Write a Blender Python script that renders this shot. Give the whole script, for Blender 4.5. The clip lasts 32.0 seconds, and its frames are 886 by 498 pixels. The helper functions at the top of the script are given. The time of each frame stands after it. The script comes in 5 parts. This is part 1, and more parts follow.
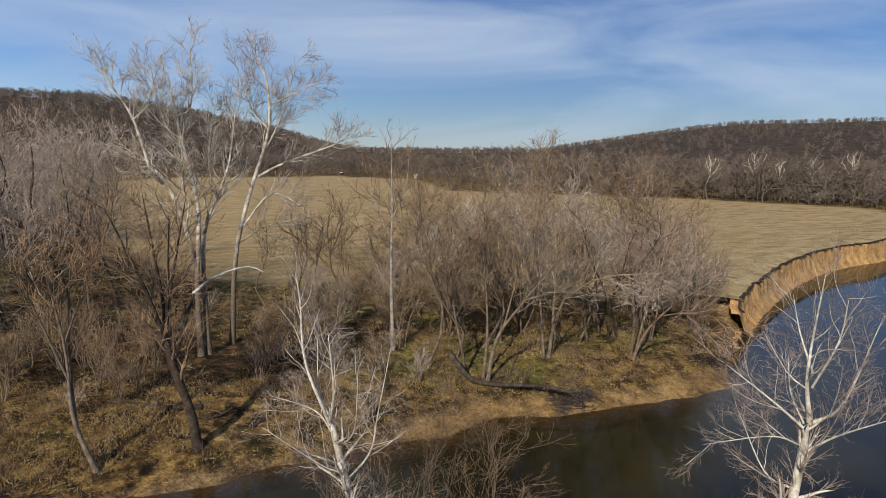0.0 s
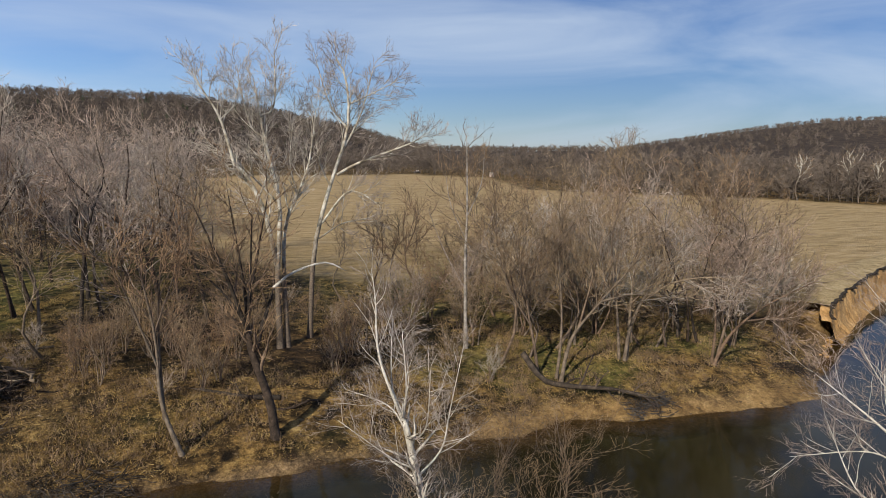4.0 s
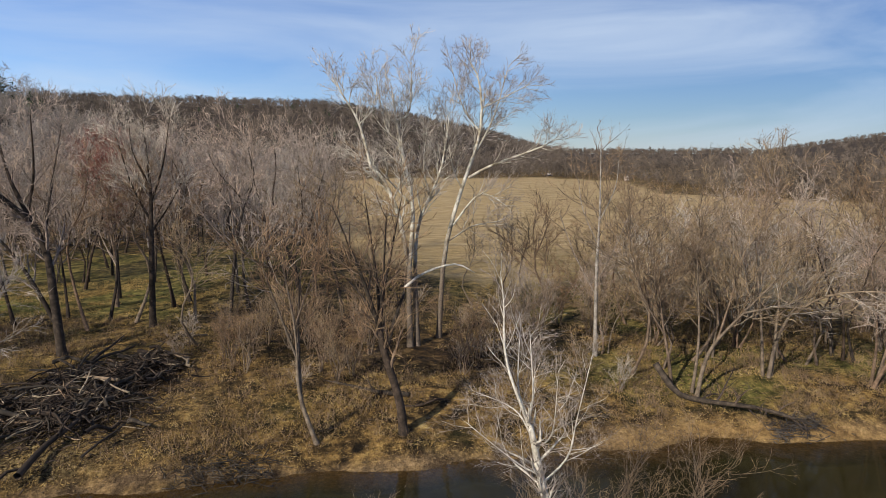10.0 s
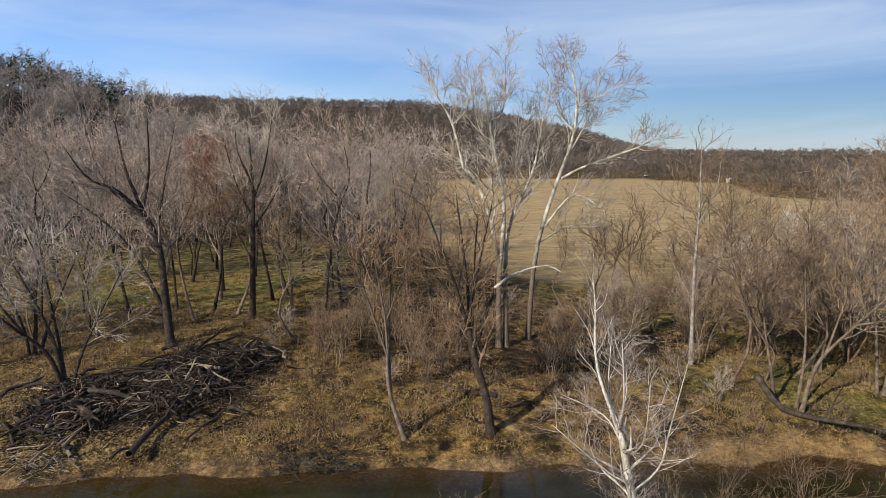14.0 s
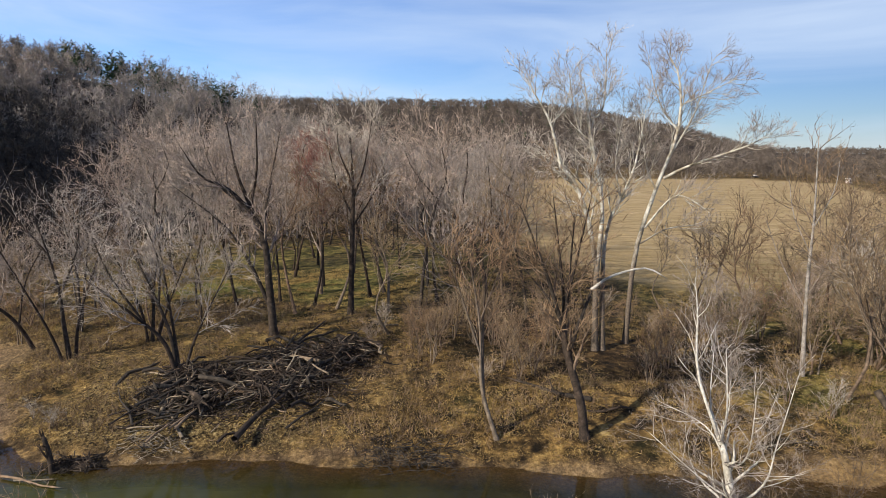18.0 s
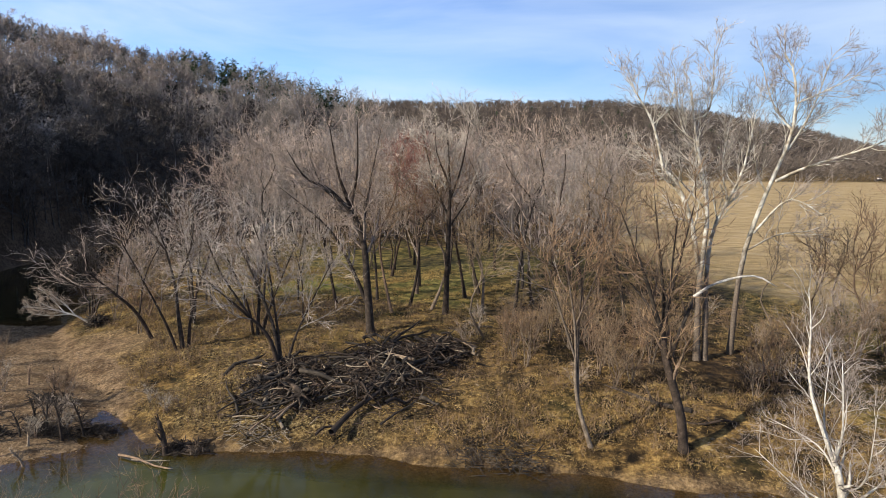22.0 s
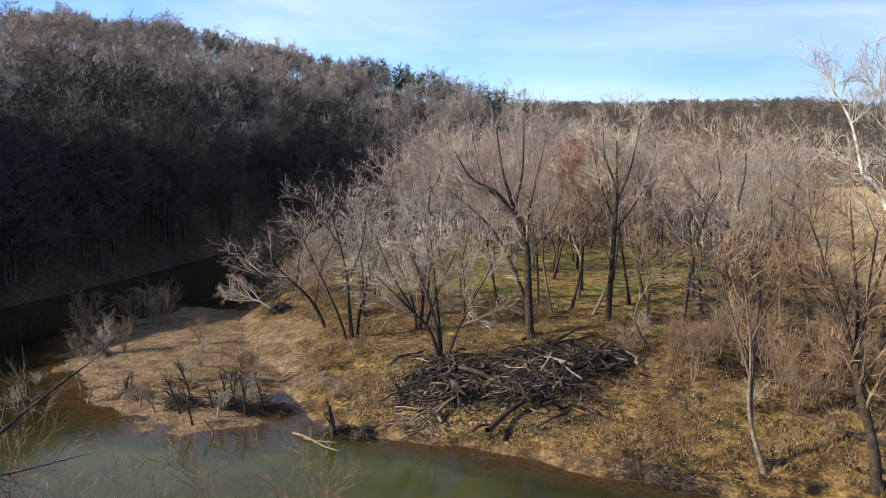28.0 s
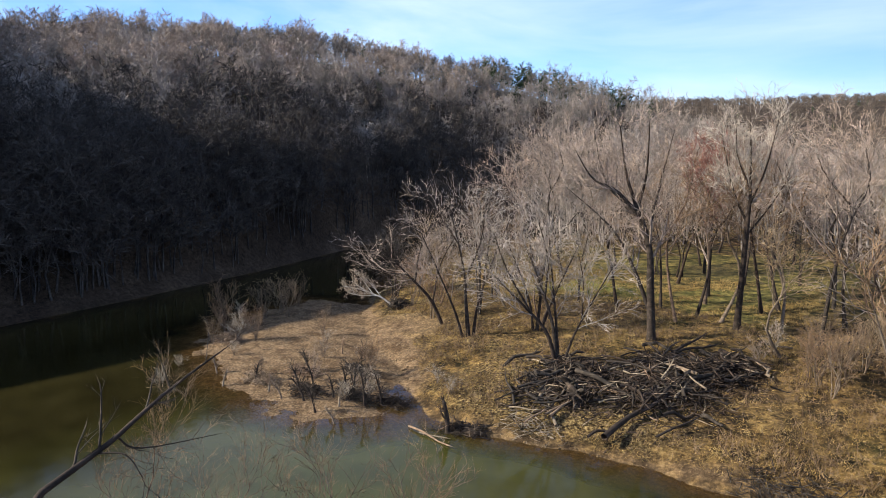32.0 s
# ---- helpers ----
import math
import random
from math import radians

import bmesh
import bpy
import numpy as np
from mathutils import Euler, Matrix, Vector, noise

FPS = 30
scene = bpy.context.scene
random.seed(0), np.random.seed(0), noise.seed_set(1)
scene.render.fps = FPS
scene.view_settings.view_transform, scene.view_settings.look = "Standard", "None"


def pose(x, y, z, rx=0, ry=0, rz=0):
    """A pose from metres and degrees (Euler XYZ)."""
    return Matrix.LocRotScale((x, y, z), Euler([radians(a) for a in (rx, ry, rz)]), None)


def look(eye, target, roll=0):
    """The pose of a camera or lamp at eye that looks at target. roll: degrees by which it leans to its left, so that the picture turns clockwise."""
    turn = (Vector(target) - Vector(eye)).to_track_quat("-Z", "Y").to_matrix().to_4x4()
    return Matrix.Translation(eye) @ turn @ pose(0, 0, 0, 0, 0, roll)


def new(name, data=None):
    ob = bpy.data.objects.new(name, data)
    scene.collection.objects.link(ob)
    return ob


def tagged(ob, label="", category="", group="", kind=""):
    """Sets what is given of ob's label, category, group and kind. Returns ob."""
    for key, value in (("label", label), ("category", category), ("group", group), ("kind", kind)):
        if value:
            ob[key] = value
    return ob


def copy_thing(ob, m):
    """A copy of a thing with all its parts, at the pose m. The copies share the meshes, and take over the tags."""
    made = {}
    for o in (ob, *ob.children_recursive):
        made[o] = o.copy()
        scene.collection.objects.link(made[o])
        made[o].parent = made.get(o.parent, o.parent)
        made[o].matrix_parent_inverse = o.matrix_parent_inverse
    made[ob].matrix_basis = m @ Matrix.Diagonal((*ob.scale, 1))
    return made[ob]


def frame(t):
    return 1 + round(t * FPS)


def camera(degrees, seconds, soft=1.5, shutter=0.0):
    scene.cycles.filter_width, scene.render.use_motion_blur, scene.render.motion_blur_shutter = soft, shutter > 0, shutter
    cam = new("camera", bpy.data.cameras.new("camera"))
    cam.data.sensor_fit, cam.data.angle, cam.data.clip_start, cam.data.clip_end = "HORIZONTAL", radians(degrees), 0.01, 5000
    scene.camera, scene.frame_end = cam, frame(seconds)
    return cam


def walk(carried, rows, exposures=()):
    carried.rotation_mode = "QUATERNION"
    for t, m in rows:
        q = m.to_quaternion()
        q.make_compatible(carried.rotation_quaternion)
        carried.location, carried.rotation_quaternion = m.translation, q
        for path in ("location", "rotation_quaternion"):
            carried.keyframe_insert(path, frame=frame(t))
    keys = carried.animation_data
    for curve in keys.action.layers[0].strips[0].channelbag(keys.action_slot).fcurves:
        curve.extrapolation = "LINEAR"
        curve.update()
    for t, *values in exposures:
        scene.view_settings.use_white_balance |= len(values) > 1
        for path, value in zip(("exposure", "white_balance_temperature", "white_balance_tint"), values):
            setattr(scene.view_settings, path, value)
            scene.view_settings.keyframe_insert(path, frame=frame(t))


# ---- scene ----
# camera: a drone hovering over the near bank, 18 m above the river, turning left
EYE_Z = 18.0
cam = camera(65.10, 32.0, 0.65)


def aim(yaw, pitch, roll):
    """The hovering camera's pose: heading, tilt and bank in degrees."""
    return pose(0, 0, EYE_Z, 0, 0, yaw) @ pose(0, 0, 0, 90 + pitch) @ pose(0, 0, 0, 0, 0, roll)


PATH = [
    (0.0, aim(-29.29, -7.79, 0.35)),
    (1.0, aim(-27.94, -7.80, 0.34)),
    (2.0, aim(-26.56, -7.85, 0.35)),
    (3.0, aim(-24.84, -7.93, 0.36)),
    (3.5, aim(-23.97, -7.95, 0.36)),
    (5.5, aim(-20.47, -7.87, 0.33)),
    (6.0, aim(-19.55, -7.84, 0.31)),
    (7.0, aim(-17.67, -7.80, 0.27)),
    (8.0, aim(-15.71, -7.78, 0.21)),
    (9.0, aim(-13.80, -7.77, 0.19)),
    (10.0, aim(-12.34, -7.75, 0.21)),
    (11.0, aim(-10.72, -7.75, 0.25)),
    (12.0, aim(-8.79, -7.78, 0.29)),
    (13.0, aim(-6.73, -7.78, 0.34)),
    (14.0, aim(-4.81, -7.76, 0.36)),
    (14.5, aim(-3.86, -7.76, 0.36)),
    (16.5, aim(-0.03, -7.80, 0.29)),
    (17.0, aim(1.03, -7.82, 0.28)),
    (18.0, aim(3.11, -7.85, 0.25)),
    (19.0, aim(5.13, -7.88, 0.21)),
    (20.0, aim(6.93, -7.88, 0.19)),
    (21.0, aim(8.87, -7.82, 0.19)),
    (22.0, aim(11.05, -7.73, 0.20)),
    (23.0, aim(13.10, -7.65, 0.24)),
    (24.0, aim(15.12, -7.59, 0.30)),
    (25.0, aim(17.16, -7.56, 0.35)),
    (25.5, aim(18.20, -7.56, 0.37)),
    (27.5, aim(23.25, -7.66, 0.39)),
    (28.0, aim(24.52, -7.68, 0.38)),
    (29.0, aim(27.04, -7.72, 0.37)),
    (30.0, aim(29.57, -7.77, 0.34)),
    (31.0, aim(32.01, -7.81, 0.33)),
    (32.0, aim(34.31, -7.79, 0.33)),
]
walk(cam, PATH, [(0, 0.10), (6, 0.20), (13, 0.34), (19, 0.54), (25, 0.78), (32, 0.98)])

# ---- light ----
SUN_EL, SUN_DIR = 31.0, Vector((-0.77, -0.64, 0)).normalized()
world = bpy.data.worlds.new("sky")
scene.world = world
world.use_nodes = True
wn, wl = world.node_tree.nodes, world.node_tree.links
wn.clear()
sky = wn.new("ShaderNodeTexSky")
sky.sky_type, sky.sun_disc = "NISHITA", False
sky.sun_elevation, sky.sun_rotation = radians(SUN_EL), math.atan2(-SUN_DIR.x, SUN_DIR.y)
sky.air_density, sky.dust_density, sky.ozone_density = 1.0, 0.0, 3.0
# thin cirrus: streaks of white mixed into the blue
tc = wn.new("ShaderNodeTexCoord")
mp = wn.new("ShaderNodeMapping")
mp.inputs["Rotation"].default_value = (0.0, radians(12), radians(20))
mp.inputs["Scale"].default_value = (1.1, 2.0, 7.0)
n1 = wn.new("ShaderNodeTexNoise")
n1.inputs["Scale"].default_value, n1.inputs["Detail"].default_value = 1.5, 7.0
n1.inputs["Roughness"].default_value, n1.inputs["Distortion"].default_value = 0.52, 0.5
r1 = wn.new("ShaderNodeValToRGB")
r1.color_ramp.elements[0].position, r1.color_ramp.elements[1].position = 0.37, 0.70
r1.color_ramp.elements[0].color, r1.color_ramp.elements[1].color = (0, 0, 0, 1), (0.75, 0.75, 0.75, 1)
mixc = wn.new("ShaderNodeMix")
mixc.data_type = "RGBA"
mixc.inputs["B"].default_value = (7.7, 9.2, 11.4, 1)
bg = wn.new("ShaderNodeBackground")
bg.inputs["Strength"].default_value = 0.064
wo = wn.new("ShaderNodeOutputWorld")
wl.new(tc.outputs["Generated"], mp.inputs["Vector"])
wl.new(mp.outputs["Vector"], n1.inputs["Vector"])
wl.new(n1.outputs["Fac"], r1.inputs["Fac"])
wl.new(r1.outputs["Color"], mixc.inputs["Factor"])
tint = wn.new("ShaderNodeMix")
tint.data_type, tint.blend_type = "RGBA", "MULTIPLY"
tint.inputs["Factor"].default_value, tint.inputs["B"].default_value = 1.0, (0.86, 1.04, 1.46, 1)
wl.new(sky.outputs["Color"], tint.inputs["A"])
wl.new(tint.outputs["Result"], mixc.inputs["A"])
wl.new(mixc.outputs["Result"], bg.inputs["Color"])
wl.new(bg.outputs["Background"], wo.inputs["Surface"])

sun_data = bpy.data.lights.new("sun", "SUN")
sun_data.energy, sun_data.angle, sun_data.color = 5.0, radians(0.53), (1.0, 0.925, 0.81)
sun = new("sun", sun_data)
sun.matrix_world = look(SUN_DIR * 100 + Vector((0, 0, 100 * math.tan(radians(SUN_EL)))), (0, 0, 0))


# ---- materials ----
def ramp(nodes, stops):
    node = nodes.new("ShaderNodeValToRGB")
    els = node.color_ramp.elements
    while len(els) < len(stops):
        els.new(0.5)
    for el, (at, col) in zip(els, stops):
        el.position, el.color = at, (*col, 1)
    return node


def noise_node(nodes, links, vec, scale, detail=6.0, rough=0.6):
    node = nodes.new("ShaderNodeTexNoise")
    node.inputs["Scale"].default_value, node.inputs["Detail"].default_value = scale, detail
    node.inputs["Roughness"].default_value = rough
    links.new(vec, node.inputs["Vector"])
    return node


def mix_rgb(nodes, links, fac, a, b, blend="MIX"):
    node = nodes.new("ShaderNodeMix")
    node.data_type, node.blend_type = "RGBA", blend
    for key, v in (("Factor", fac), ("A", a), ("B", b)):
        if isinstance(v, bpy.types.NodeSocket):
            links.new(v, node.inputs[key])
        else:
            node.inputs[key].default_value = v if key == "Factor" else (*v, 1)
    return node.outputs["Result"]


def start(name):
    m = bpy.data.materials.new(name)
    m.use_nodes = True
    nodes, links = m.node_tree.nodes, m.node_tree.links
    return m, nodes, links, nodes["Principled BSDF"], nodes.new("ShaderNodeTexCoord").outputs["Object"]


def add_bump(nodes, links, bsdf, height, strength, distance):
    b = nodes.new("ShaderNodeBump")
    b.inputs["Strength"].default_value, b.inputs["Distance"].default_value = strength, distance
    links.new(height, b.inputs["Height"])
    links.new(b.outputs["Normal"], bsdf.inputs["Normal"])


def surface(name, dark, mid, light, scale, rough=0.9, bump=0.4, dist=0.02, fine=8.0, vary=0.25):
    """A mottled natural surface: two scales of noise, relief, and a shift from object to object."""
    m, nodes, links, bsdf, vec = start(name)
    a = noise_node(nodes, links, vec, scale)
    b = noise_node(nodes, links, vec, scale * fine, 4.0)
    r = ramp(nodes, [(0.3, dark), (0.5, mid), (0.72, light)])
    links.new(a.outputs["Fac"], r.inputs["Fac"])
    r2 = ramp(nodes, [(0.3, (0.62, 0.62, 0.62)), (0.7, (1.25, 1.22, 1.18))])
    links.new(b.outputs["Fac"], r2.inputs["Fac"])
    col = mix_rgb(nodes, links, 1.0, r.outputs["Color"], r2.outputs["Color"], "MULTIPLY")
    if vary:
        info = nodes.new("ShaderNodeObjectInfo")
        r3 = ramp(nodes, [(0.0, (1 - vary, 1 - vary * 1.1, 1 - vary * 1.05)), (0.35, (1.08, 0.93, 0.85)), (0.7, (0.97, 0.99, 1.02)), (1.0, (1 + vary, 1 + vary * 0.9, 1 + vary * 0.7))])
        links.new(info.outputs["Random"], r3.inputs["Fac"])
        col = mix_rgb(nodes, links, 1.0, col, r3.outputs["Color"], "MULTIPLY")
    links.new(col, bsdf.inputs["Base Color"])
    bsdf.inputs["Roughness"].default_value = rough
    bsdf.inputs["Specular IOR Level"].default_value = 0.25
    if bump:
        add_bump(nodes, links, bsdf, b.outputs["Fac"], bump, dist)
    return m


def sycamore_bark():
    """White upper bark with tan and grey flakes, brown and rough towards the foot."""
    m, nodes, links, bsdf, vec = start("sycamore_bark")
    a = noise_node(nodes, links, vec, 1.6)
    flakes = ramp(nodes, [(0.38, (0.22, 0.18, 0.12)), (0.5, (0.42, 0.38, 0.30)), (0.66, (0.62, 0.59, 0.51))])
    links.new(a.outputs["Fac"], flakes.inputs["Fac"])
    sep = nodes.new("ShaderNodeSeparateXYZ")
    links.new(vec, sep.inputs[0])
    add = nodes.new("ShaderNodeMath")
    add.operation = "MULTIPLY_ADD"
    add.inputs[1].default_value = 6.0
    links.new(a.outputs["Fac"], add.inputs[0])
    links.new(sep.outputs["Z"], add.inputs[2])
    up = nodes.new("ShaderNodeMapRange")
    up.inputs["From Min"].default_value, up.inputs["From Max"].default_value = 8.5, 14.0
    links.new(add.outputs[0], up.inputs["Value"])
    b = noise_node(nodes, links, vec, 9.0)
    brown = ramp(nodes, [(0.35, (0.05, 0.037, 0.026)), (0.65, (0.17, 0.128, 0.09))])
    links.new(b.outputs["Fac"], brown.inputs["Fac"])
    links.new(mix_rgb(nodes, links, up.outputs[0], brown.outputs["Color"], flakes.outputs["Color"]), bsdf.inputs["Base Color"])
    bsdf.inputs["Roughness"].default_value = 0.75
    add_bump(nodes, links, bsdf, b.outputs["Fac"], 0.4, 0.02)
    return m


BARK_DARK = surface("bark_dark", (0.015, 0.0115, 0.009), (0.038, 0.0295, 0.0225), (0.092, 0.071, 0.055), 2.5, dist=0.03)
BARK_BROWN = surface("bark_brown", (0.07, 0.053, 0.038), (0.14, 0.108, 0.078), (0.24, 0.19, 0.14), 2.5, dist=0.03)
BARK_GREY = surface("bark_grey", (0.095, 0.083, 0.07), (0.25, 0.223, 0.192), (0.43, 0.39, 0.345), 2.2, dist=0.02)
BARK_WHITE = surface("bark_white", (0.28, 0.25, 0.20), (0.52, 0.485, 0.42), (0.70, 0.67, 0.61), 1.4, rough=0.7, vary=0)
BARK_SYC = sycamore_bark()
TWIG_GREY = surface("twig_grey", (0.16, 0.138, 0.115), (0.37, 0.323, 0.272), (0.6, 0.535, 0.46), 0.5, bump=0)
TWIG_TAN = surface("twig_tan", (0.093, 0.066, 0.04), (0.212, 0.153, 0.094), (0.375, 0.285, 0.182), 0.5, bump=0)
# TWIG_DARK also paints the hill's shade onto the trees at its foot
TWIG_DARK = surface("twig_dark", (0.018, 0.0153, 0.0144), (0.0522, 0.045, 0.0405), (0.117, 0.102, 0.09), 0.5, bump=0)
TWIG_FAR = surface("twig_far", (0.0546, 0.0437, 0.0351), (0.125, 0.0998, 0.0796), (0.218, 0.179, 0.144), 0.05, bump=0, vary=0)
TWIG_PALE = surface("twig_pale", (0.24, 0.20, 0.155), (0.37, 0.32, 0.25), (0.50, 0.44, 0.36), 0.6, bump=0)
TWIG_RED = surface("twig_red", (0.16, 0.08, 0.064), (0.28, 0.14, 0.112), (0.38, 0.21, 0.17), 0.5, bump=0)
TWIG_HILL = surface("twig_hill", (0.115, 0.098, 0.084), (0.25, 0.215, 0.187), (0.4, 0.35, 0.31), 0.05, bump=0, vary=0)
NEEDLE = surface("needle_green", (0.015, 0.03, 0.012), (0.03, 0.055, 0.022), (0.06, 0.085, 0.035), 0.8, bump=0)
TWIG_PLUM = surface("twig_plum", (0.13, 0.11, 0.092), (0.295, 0.25, 0.214), (0.48, 0.415, 0.36), 0.5, bump=0)
DRIFT = surface("driftwood", (0.09, 0.07, 0.05), (0.21, 0.165, 0.115), (0.38, 0.32, 0.24), 1.5, dist=0.015)
DRIFT_DARK = surface("driftwood_dark", (0.010, 0.008, 0.0065), (0.036, 0.029, 0.0225), (0.15, 0.122, 0.094), 1.5, dist=0.02)
STRAW = surface("straw", (0.12, 0.076, 0.024), (0.3, 0.203, 0.07), (0.47, 0.35, 0.15), 0.8, bump=0, vary=0)


def ground_material():
    m, nodes, links, bsdf, vec = start("ground_cover")

    def layer(name):
        node = nodes.new("ShaderNodeAttribute")
        node.attribute_name = name
        return node.outputs["Fac"]

    big = noise_node(nodes, links, vec, 0.11, 5.0)
    mid = noise_node(nodes, links, vec, 0.7, 8.0, 0.65)
    small = noise_node(nodes, links, vec, 5.0, 6.0, 0.7)
    litter = ramp(nodes, [(0.38, (0.010, 0.0065, 0.003)), (0.48, (0.07, 0.043, 0.016)), (0.58, (0.25, 0.152, 0.05)), (0.72, (0.46, 0.312, 0.115))])
    links.new(mid.outputs["Fac"], litter.inputs["Fac"])
    green = ramp(nodes, [(0.35, (0.035, 0.037, 0.009)), (0.65, (0.12, 0.115, 0.028))])
    links.new(small.outputs["Fac"], green.inputs["Fac"])
    gmask = ramp(nodes, [(0.5, (0, 0, 0)), (0.72, (0.4, 0.4, 0.4))])
    links.new(big.outputs["Fac"], gmask.inputs["Fac"])
    col = mix_rgb(nodes, links, gmask.outputs["Color"], litter.outputs["Color"], green.outputs["Color"])
    lush = ramp(nodes, [(0.34, (0.05, 0.05, 0.011)), (0.52, (0.15, 0.145, 0.036)), (0.7, (0.27, 0.245, 0.075))])
    links.new(mid.outputs["Fac"], lush.inputs["Fac"])
    col = mix_rgb(nodes, links, layer("lush"), col, lush.outputs["Color"])
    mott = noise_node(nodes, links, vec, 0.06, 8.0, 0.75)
    # leaf litter kept dark to carry the shade under the trees as well
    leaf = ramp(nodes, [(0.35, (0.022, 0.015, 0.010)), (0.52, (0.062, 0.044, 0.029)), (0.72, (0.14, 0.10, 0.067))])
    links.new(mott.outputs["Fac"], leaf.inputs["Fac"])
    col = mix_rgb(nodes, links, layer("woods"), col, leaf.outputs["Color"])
    # dark leaf litter, with shade of thickets and log jam painted in
    litter_shade_tone = ramp(nodes, [(0.36, (0.008, 0.005, 0.003)), (0.52, (0.04, 0.024, 0.011)), (0.70, (0.16, 0.098, 0.044))])
    links.new(mid.outputs["Fac"], litter_shade_tone.inputs["Fac"])
    col = mix_rgb(nodes, links, layer("brown"), col, litter_shade_tone.outputs["Color"])
    # mown rows across the field
    rot = nodes.new("ShaderNodeMapping")
    rot.inputs["Rotation"].default_value = (0, 0, radians(12))
    rot.inputs["Scale"].default_value = (0.16, 0.6, 1)
    links.new(vec, rot.inputs["Vector"])
    rows = noise_node(nodes, links, rot.outputs["Vector"], 1.0, 6.0, 0.7)
    hay = ramp(nodes, [(0.3, (0.19, 0.132, 0.055)), (0.5, (0.345, 0.243, 0.117)), (0.72, (0.475, 0.357, 0.195))])
    links.new(rows.outputs["Fac"], hay.inputs["Fac"])
    col = mix_rgb(nodes, links, layer("field"), col, hay.outputs["Color"])
    dead = ramp(nodes, [(0.40, (0.018, 0.012, 0.005)), (0.51, (0.17, 0.116, 0.046)), (0.64, (0.43, 0.325, 0.15))])
    links.new(small.outputs["Fac"], dead.inputs["Fac"])
    col = mix_rgb(nodes, links, layer("straw"), col, dead.outputs["Color"])
    sand = ramp(nodes, [(0.32, (0.12, 0.078, 0.042)), (0.54, (0.22, 0.148, 0.082)), (0.74, (0.33, 0.24, 0.145))])
    links.new(small.outputs["Fac"], sand.inputs["Fac"])
    damp = ramp(nodes, [(0.38, (0.5, 0.46, 0.42)), (0.52, (0.9, 0.9, 0.9)), (0.66, (1.15, 1.12, 1.1))])
    links.new(mid.outputs["Fac"], damp.inputs["Fac"])
    col = mix_rgb(nodes, links, layer("sand"), col, mix_rgb(nodes, links, 1.0, sand.outputs["Color"], damp.outputs["Color"], "MULTIPLY"))
    clay = ramp(nodes, [(0.34, (0.12, 0.068, 0.024)), (0.58, (0.33, 0.205, 0.078)), (0.78, (0.46, 0.31, 0.135))])
    links.new(mid.outputs["Fac"], clay.inputs["Fac"])
    col = mix_rgb(nodes, links, layer("clay"), col, clay.outputs["Color"])
    clod = noise_node(nodes, links, vec, 2.2, 7.0, 0.72)
    lumps = ramp(nodes, [(0.36, (0.38, 0.36, 0.34)), (0.52, (0.95, 0.95, 0.95)), (0.68, (1.35, 1.33, 1.3))])
    links.new(clod.outputs["Fac"], lumps.inputs["Fac"])
    near_only = nodes.new("ShaderNodeMath")
    near_only.operation = "SUBTRACT"
    near_only.inputs[0].default_value = 1.0
    calm = nodes.new("ShaderNodeMath")
    calm.operation = "MULTIPLY_ADD"
    calm.inputs[1].default_value, calm.use_clamp = 0.65, True
    links.new(layer("sand"), calm.inputs[0])
    links.new(layer("field"), calm.inputs[2])
    links.new(calm.outputs[0], near_only.inputs[1])
    lump = mix_rgb(nodes, links, near_only.outputs[0], (1, 1, 1), lumps.outputs["Color"])
    col = mix_rgb(nodes, links, 1.0, col, lump, "MULTIPLY")
    grain = ramp(nodes, [(0.3, (0.6, 0.6, 0.6)), (0.7, (1.3, 1.3, 1.3))])
    links.new(small.outputs["Fac"], grain.inputs["Fac"])
    col = mix_rgb(nodes, links, 1.0, col, grain.outputs["Color"], "MULTIPLY")
    links.new(col, bsdf.inputs["Base Color"])
    bsdf.inputs["Roughness"].default_value = 0.95
    bsdf.inputs["Specular IOR Level"].default_value = 0.15
    add_bump(nodes, links, bsdf, clod.outputs["Fac"], 0.9, 0.3)
    return m


